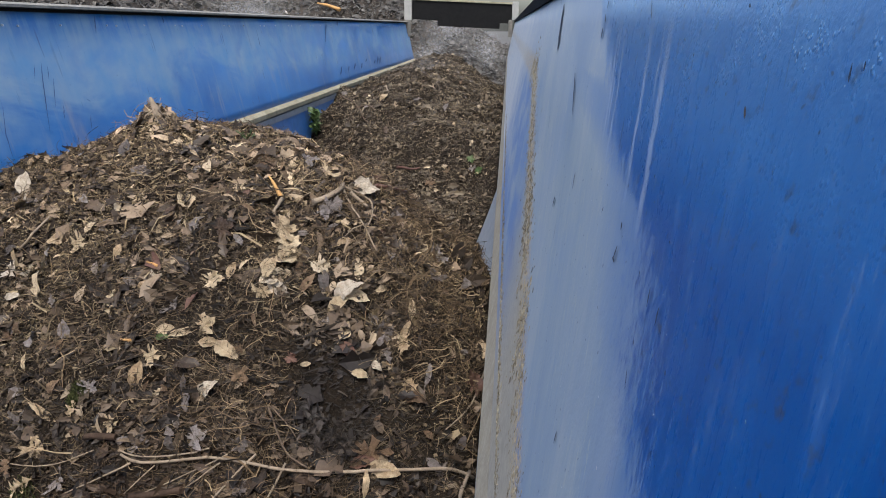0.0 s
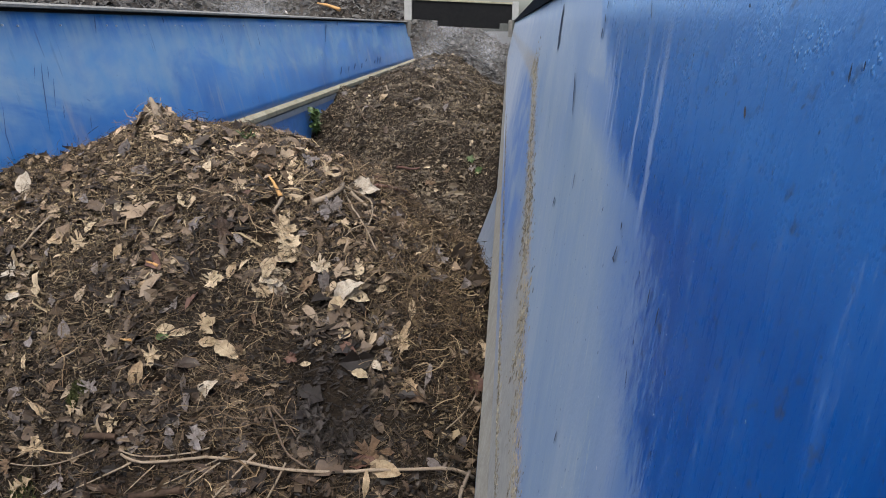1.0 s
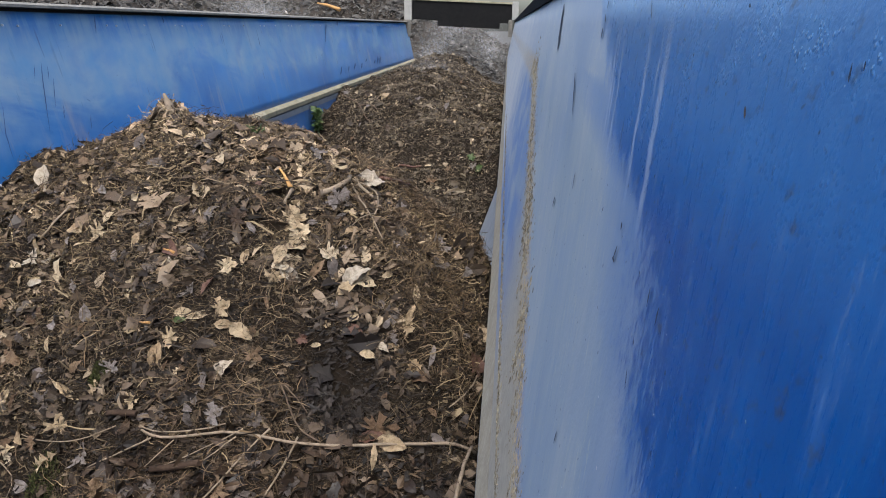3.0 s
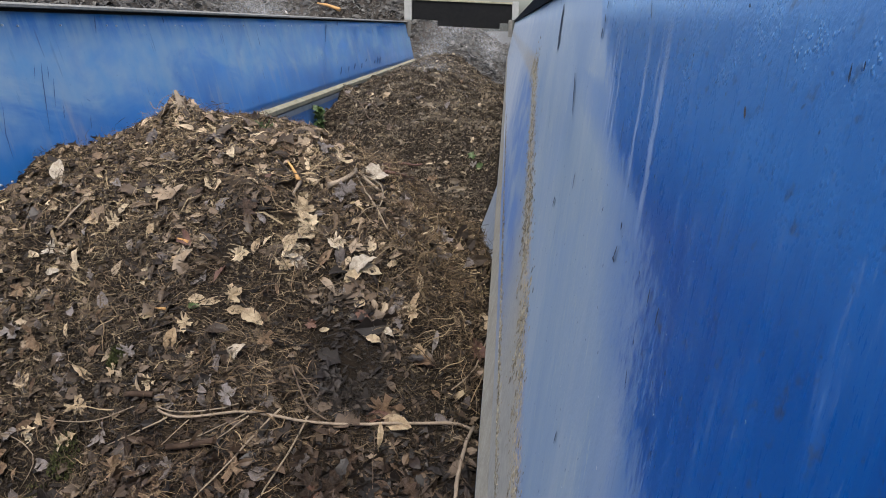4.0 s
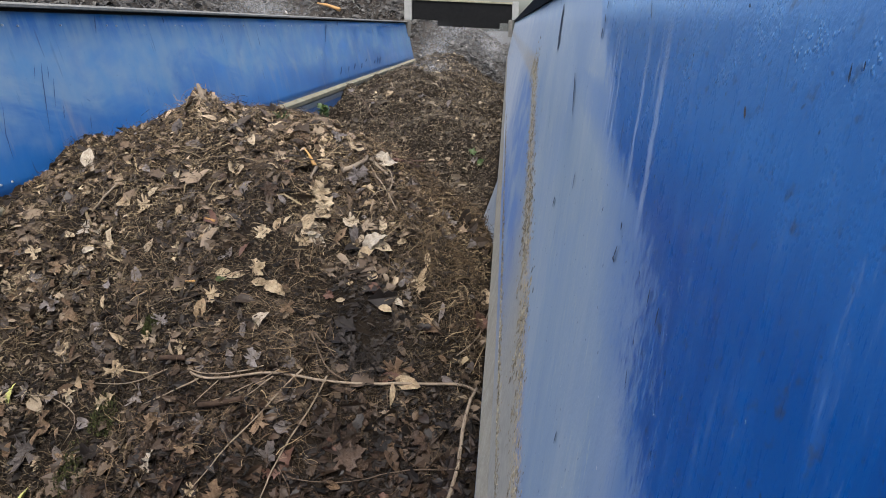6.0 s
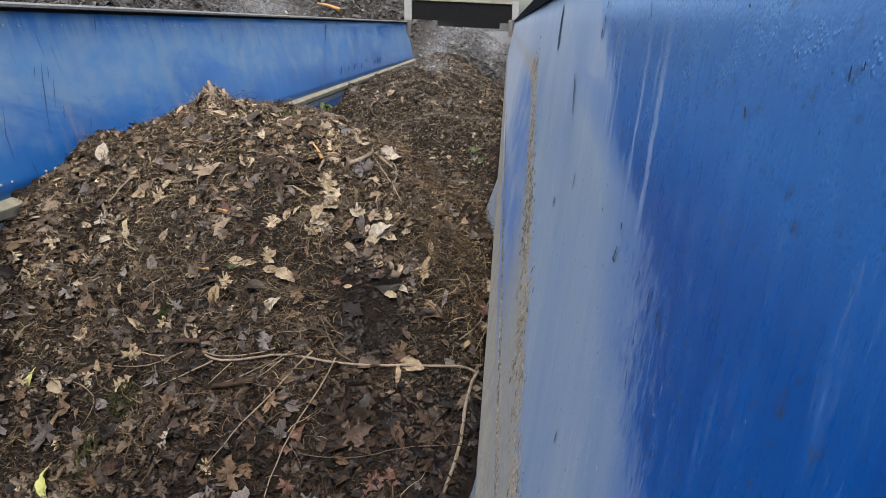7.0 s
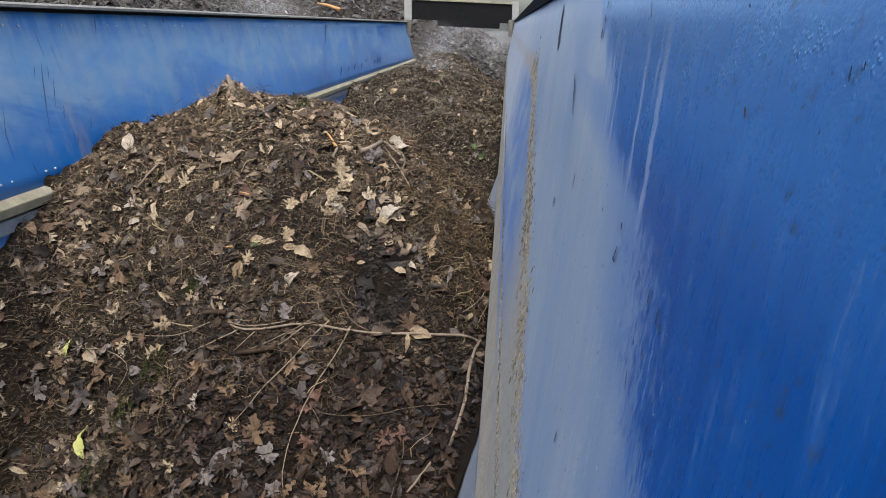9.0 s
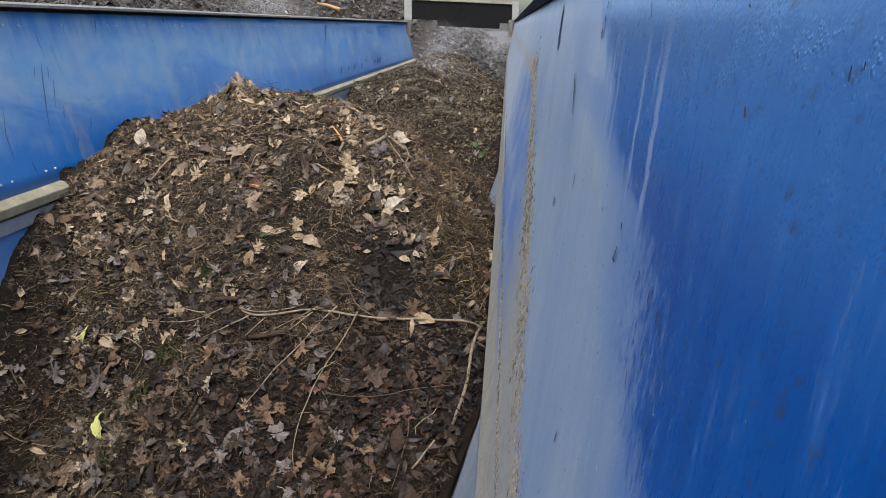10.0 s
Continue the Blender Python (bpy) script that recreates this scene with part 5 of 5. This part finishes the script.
    drape("twig", [(-0.520, 2.675), (-0.503, 2.603), (-0.519, 2.547)], M_TWIG, 0.006, 0.004)
    drape("wood_splinter", [(-0.803, 2.287), (-0.771, 2.254), (-0.751, 2.235)], M_ORANGE, 0.004, 0.012)
    drape("wood_splinter", [(-0.746, 2.229), (-0.732, 2.094)], M_TWIG, 0.01, 0.006)
    drape("wood_splinter", [(-0.492, 2.614), (-0.450, 2.653), (-0.409, 2.804)], M_RED, 0.012, 0.008)
    drape("wood_splinter", [(-1.099, 1.957), (-1.054, 1.932)], M_ORANGE, 0.005, 0.007)
    drape("wood_splinter", [(-1.122, 1.791), (-1.081, 1.770)], M_ORANGE, 0.004, 0.006)
    drape("twig", [(-1.641, 2.116), (-1.607, 2.152), (-1.576, 2.213)], M_TWIG, 0.0055, 0.0045)
    drape("twig", [(-1.196, 1.784), (-1.167, 1.759), (-1.141, 1.736)], M_BARK, 0.003, 0.002)
    drape("twig", [(-1.148, 1.744), (-1.083, 1.740), (-1.035, 1.754)], M_BARK, 0.003, 0.002)
    drape("stick", [(-0.985, 1.500), (-0.902, 1.509), (-0.828, 1.493)], M_ROT, 0.012, 0.015)
    drape("bark_piece", [(-1.149, 1.595), (-1.098, 1.587), (-1.052, 1.586)], M_ROT, 0.014, 0.014)
    leaf(-0.535, 2.613, 0.094, "maple", "red", 270)
    leaf(-0.517, 2.719, 0.083, "oval", "red", 306)
    leaf(-0.928, 2.202, 0.058, "oval", "red", 246)
    leaf(-0.853, 2.195, 0.046, "oval", "red", 318)
    leaf(-0.869, 2.013, 0.093, "maple", "brown", 294)
    leaf(-1.083, 2.112, 0.067, "oval", "brown", 324)
    leaf(-1.730, 2.246, 0.070, "maple", "pale", 264)
    leaf(-1.646, 2.279, 0.054, "oval", "tan", 252)
    leaf(-1.520, 2.103, 0.057, "oval", "grey", 54)
    leaf(-1.452, 2.235, 0.068, "oval", "grey", 246)
    leaf(-1.297, 1.998, 0.058, "oval", "grey", 18)
    leaf(-1.290, 2.141, 0.051, "oval", "tan", 234)
    leaf(-1.204, 2.079, 0.071, "maple", "grey", 216)
    leaf(-1.098, 1.919, 0.043, "oval", "pale", 132)
    leaf(-1.010, 1.854, 0.034, "oval", "grey", 120)
    leaf(-0.961, 1.929, 0.051, "oval", "grey", 186)
    leaf(-0.977, 2.049, 0.068, "maple", "grey", 126)
    leaf(-0.823, 2.005, 0.054, "oval", "grey", 18)
    leaf(-0.817, 2.104, 0.089, "lance", "tan", 192)
    leaf(-0.863, 2.333, 0.058, "oval", "pale", 144)
    leaf(-0.776, 2.348, 0.053, "lance", "tan", 156)
    leaf(-0.711, 2.443, 0.098, "maple", "grey", 156)
    leaf(-0.972, 2.443, 0.065, "maple", "pale", 348)
    leaf(-1.132, 2.377, 0.068, "oval", "grey", 336)
    leaf(-1.216, 2.374, 0.055, "oval", "grey", 306)
    leaf(-1.711, 2.683, 0.070, "oval", "grey", 216)
    leaf(-0.560, 2.172, 0.046, "lance", "tan", 174)
    leaf(-0.446, 2.061, 0.042, "lance", "tan", 120)
    leaf(-0.372, 2.167, 0.068, "oval", "grey", 114)
    leaf(-0.301, 2.429, 0.079, "oval", "pale", 318)
    leaf(-0.196, 2.563, 0.068, "lance", "tan", 246)
    leaf(-0.145, 2.463, 0.085, "oval", "grey", 114)
    leaf(-0.400, 2.475, 0.074, "oval", "grey", 258)
    leaf(-0.394, 1.958, 0.058, "oval", "grey", 30)
    leaf(-0.254, 1.958, 0.050, "oval", "grey", 132)
    leaf(-0.167, 2.199, 0.054, "oval", "grey", 120)
    leaf(-0.121, 2.090, 0.045, "oval", "grey", 252)
    leaf(-0.176, 1.878, 0.075, "lance", "tan", 84)
    leaf(-0.512, 2.032, 0.054, "lance", "tan", 72)
    leaf(-0.751, 1.817, 0.036, "lance", "tan", 186)
    leaf(-1.242, 1.793, 0.064, "lance", "tan", 330)
    leaf(-1.438, 1.844, 0.086, "oval", "grey", 246)
    leaf(-1.467, 1.768, 0.074, "oval", "grey", 102)
    leaf(-1.095, 1.582, 0.053, "lance", "tan", 348)
    leaf(-1.212, 1.640, 0.058, "lance", "tan", 96)
    leaf(-0.909, 1.613, 0.058, "oval", "grey", 258)
    leaf(-0.821, 1.539, 0.036, "oval", "grey", 30)
    leaf(-0.717, 1.817, 0.060, "lance", "tan", 204)
    for k in range(70):
        x, y = HERO_RNG.uniform(-2.0, -0.12), HERO_RNG.uniform(1.6, 2.7)
        if math.hypot(x + 0.46, y - 1.71) < 0.16:
            continue
        leaf(x, y, HERO_RNG.choice((0.04, 0.05, 0.055, 0.065)), HERO_RNG.choice(("oval", "oval", "maple", "lance", "oak")), HERO_RNG.choice(("tan", "grey", "grey", "tan", "pale")), HERO_RNG.uniform(0, 360), word=False)
    for k in range(75):
        x, y = HERO_RNG.uniform(-2.04, -1.45), HERO_RNG.uniform(1.35, 2.1)
        leaf(x, y, HERO_RNG.uniform(0.05, 0.10), HERO_RNG.choice(("oval", "maple", "oak", "lance")), HERO_RNG.choice(("tan", "tan", "pale", "grey")), HERO_RNG.uniform(0, 360), word=False)
    for k in range(105):
        x, y = HERO_RNG.uniform(-1.95, -0.2), HERO_RNG.uniform(0.95, 1.48)
        leaf(x, y, HERO_RNG.uniform(0.06, 0.12), HERO_RNG.choice(("oval", "maple", "maple", "oak")), HERO_RNG.choice(("tan", "tan", "grey", "brown", "brown", "brown") if x < -0.7 else ("brown", "brown", "red")), HERO_RNG.uniform(0, 360), word=False)


def tuft():
    """Torn root stub with a skirt of fibre on the crest."""
    x, y = -1.39, 2.68
    z = near_height(x, y)
    part("root_stub", tube([(x, y, z - 0.03), (x + 0.006, y, z + 0.03), (x - 0.006, y + 0.004, z + 0.045), (x - 0.012, y, z + 0.072)], (0.022, 0.006), 9), M_TWIG, near_pile, "torn pale root stub")
    for k in range(22):
        a, r = HERO_RNG.uniform(0, 6.28), HERO_RNG.uniform(0.04, 0.10)
        ex, ey = x + math.cos(a) * r, y + math.sin(a) * r * 0.8
        part("root_fibre", tube([(x + HERO_RNG.uniform(-0.02, 0.02), y, z + HERO_RNG.uniform(-0.01, 0.035)), ((x + ex) / 2 + HERO_RNG.uniform(-0.02, 0.02), (y + ey) / 2, z + HERO_RNG.uniform(0.0, 0.02)), (ex, ey, near_height(ex, ey) + 0.006)], (0.004, 0.002), 5), HERO_RNG.choice((M_TWIG, M_BARK)), near_pile)


def moss(x, y, r):
    """Clump of moss: many short blades over a low mound."""
    bm = bmesh.new()
    for _ in range(420):
        a, q = HERO_RNG.uniform(0, 6.28), r * math.sqrt(HERO_RNG.random()) * HERO_RNG.uniform(0.7, 1.0)
        px, py = x + math.cos(a) * q, y + math.sin(a) * q * 0.7
        pz = near_height(px, py) + 0.012 + 0.02 * (1 - q / r)
        h, b = HERO_RNG.uniform(0.006, 0.016), HERO_RNG.uniform(0, 6.28)
        d = Vector((math.cos(b), math.sin(b), 0)) * 0.003
        p = Vector((px, py, pz))
        bm.faces.new([bm.verts.new(p + d), bm.verts.new(p - d), bm.verts.new(p + Vector((HERO_RNG.uniform(-0.01, 0.01), HERO_RNG.uniform(-0.01, 0.01), h)))])
    ob = part("moss_clump", bm, M_MOSS, near_pile, "dark green moss clump")
    return tagged(ob, kind="stuff")


def weed(pile, height, x, y, tall, count):
    """Green sprout: stems with leaves."""
    z = height(x, y)
    for k in range(4):
        top = Vector((x + HERO_RNG.uniform(-0.02, 0.09), y + HERO_RNG.uniform(-0.08, 0.05), z + tall * HERO_RNG.uniform(0.6, 1.0)))
        part("weed_stem", tube([(x, y, z - 0.01), ((x + top.x) / 2 + 0.01, (y + top.y) / 2, (z + top.z) / 2), tuple(top)], (0.005, 0.002), 5), M_GREEN, pile)
        for i in range(count):
            t = HERO_RNG.uniform(0.25, 1.0)
            p = Vector((x, y, z)).lerp(top, t)
            ob = new("weed_leaf", hero_mesh("oval", "green", HERO_RNG.randrange(4)))
            ob.parent = pile
            m = pose(0, 0, 0, HERO_RNG.uniform(-70, 70), HERO_RNG.uniform(-60, 60), HERO_RNG.uniform(0, 360)) @ Matrix.Scale(tall * HERO_RNG.uniform(0.22, 0.36), 4)
            m.translation = p + Vector((HERO_RNG.uniform(-0.03, 0.03), HERO_RNG.uniform(-0.03, 0.03), 0))
            ob.matrix_basis = m


def far_pieces():
    drape("stick", [(-1.33, 7.75), (-1.24, 7.5), (-1.27, 7.27)], M_TWIG, 0.012, 0.008, far_pile, far_height, 0.03)
    drape("stick", [(-1.80, 7.55), (-1.56, 7.16), (-1.34, 6.78)], M_BARK, 0.010, 0.008, far_pile, far_height, 0.03)
    drape("stick", [(-1.55, 7.10), (-1.38, 7.05), (-1.30, 6.90)], M_BARK, 0.012, 0.008, far_pile, far_height, 0.03)
    drape("branch", [(-0.98, 6.20), (-0.88, 6.12), (-0.76, 6.10)], M_RED, 0.02, 0.012, far_pile, far_height, 0.03)
    drape("stick", [(-1.60, 9.4), (-1.42, 8.9), (-1.30, 8.7)], M_BARK, 0.014, 0.010, far_pile, far_height, 0.03)
    for x, y, size, kind, mat in ((-1.255, 7.17, 0.13, "oval", "pale"), (-0.234, 5.95, 0.14, "oval", "green"), (-1.08, 11.1, 0.2, "maple", "yellow"), (-1.41, 7.03, 0.12, "oval", "grey"),
                                  (-0.91, 7.23, 0.13, "maple", "grey"), (-1.12, 7.09, 0.10, "oval", "pale"), (-0.60, 8.57, 0.14, "oval", "pale"), (-0.585, 6.86, 0.11, "oval", "grey"), (-0.30, 6.05, 0.1, "maple", "green")):
        leaf(x, y, size, kind, mat, HERO_RNG.uniform(0, 360), far_pile, far_height)
    for k in range(120):
        leaf(HERO_RNG.uniform(-2.0, -0.1), HERO_RNG.uniform(5.6, 12.0), HERO_RNG.uniform(0.06, 0.12), HERO_RNG.choice(("oval", "maple", "lance")), HERO_RNG.choice(("tan", "grey", "grey", "brown")), HERO_RNG.uniform(0, 360), far_pile, far_height, False)
    weed(far_pile, far_height, -2.0, 7.25, 0.30, 14)


pile_pieces()
tuft()
for x, y, r in ((-1.469, 1.461, 0.10), (-1.571, 1.35, 0.10), (-1.356, 1.541, 0.07), (-1.227, 1.699, 0.035)):
    moss(x, y, r)
weed(near_pile, near_height, -1.02, 2.64, 0.05, 3)
far_pieces()


# ---- steam over the hot compost ----
def steam_material():
    m = Mat("steam")
    v = m.coords()
    g = m.node("ShaderNodeTexGradient")
    g.gradient_type = "SPHERICAL"
    m.link(v, g.inputs["Vector"])
    soft = m.span(g.outputs["Fac"], 0.0, 0.8)
    thin = m.math("MULTIPLY", m.math("MULTIPLY", soft, soft), m.span(m.noise(v, 1.6, 3.0, 0.5, 0.8), 0.28, 0.85))
    m.link(m.math("MULTIPLY", thin, 0.30), m.b.inputs["Alpha"])
    return m.done((0.80, 0.82, 0.84), 1.0, spec=0.0)


M_STEAM = steam_material()


def steam_wisp(x, y, z, wide, tall):
    """One soft, gently curved veil of steam."""
    verts, faces, n = [], [], 10
    for j in range(n + 1):
        for i in range(n + 1):
            u, w = 2 * i / n - 1, 2 * j / n - 1
            verts.append((u, 0.25 * math.sin(2.2 * u + w), w))
    for j in range(n):
        for i in range(n):
            k = j * (n + 1) + i
            faces.append((k, k + 1, k + n + 2, k + n + 1))
    ob = mesh_object("steam_wisp", verts, faces, M_STEAM, None, True)
    ob.scale = (wide, 0.3, tall)
    ob.location = (x, y, z)
    ob.visible_shadow = False
    return tagged(ob, "thin white steam drifting over hot compost", "steam", "steam over the piles")


STEAM = [(steam_wisp(-0.55, 19.2, EYE - 0.5, 1.0, 0.9), 0.25, 0.20), (steam_wisp(-1.6, 19.8, EYE + 0.1, 1.4, 1.0), 0.30, 0.15),
         (steam_wisp(-1.6, 15.3, EYE - 0.50, 0.9, 0.6), 0.20, 0.16), (steam_wisp(-1.2, 10.5, EYE - 0.70, 0.7, 0.40), 0.12, 0.10), (steam_wisp(-6.0, 17.0, EYE + 0.5, 2.2, 1.2), 0.4, 0.15)]


# ---- motion ----
def motions():
    near = [(0.0, 0.0), (1.0, 0.001), (1.5, 0.013), (2.0, 0.038), (2.5, 0.069), (3.2, 0.136), (4.0, 0.218), (4.5, 0.272), (5.0, 0.329), (5.5, 0.386),
            (6.2, 0.468), (7.0, 0.564), (7.5, 0.621), (8.0, 0.682), (8.5, 0.742), (9.0, 0.801), (9.5, 0.864), (10.0, 0.926)]
    walk(near_pile, [(t, pose(0, s, 0.045 * s)) for t, s in near])
    for wisp, across, rise in STEAM:
        p = wisp.location.copy()
        walk(wisp, [(t, pose(p.x + across * t / 10, p.y, p.z + rise * t / 10)) for t in (0.0, 5.0, 10.0)])
    walk(far_pile, [(t, pose(0, s * 0.84, 0)) for t, s in near])


motions()
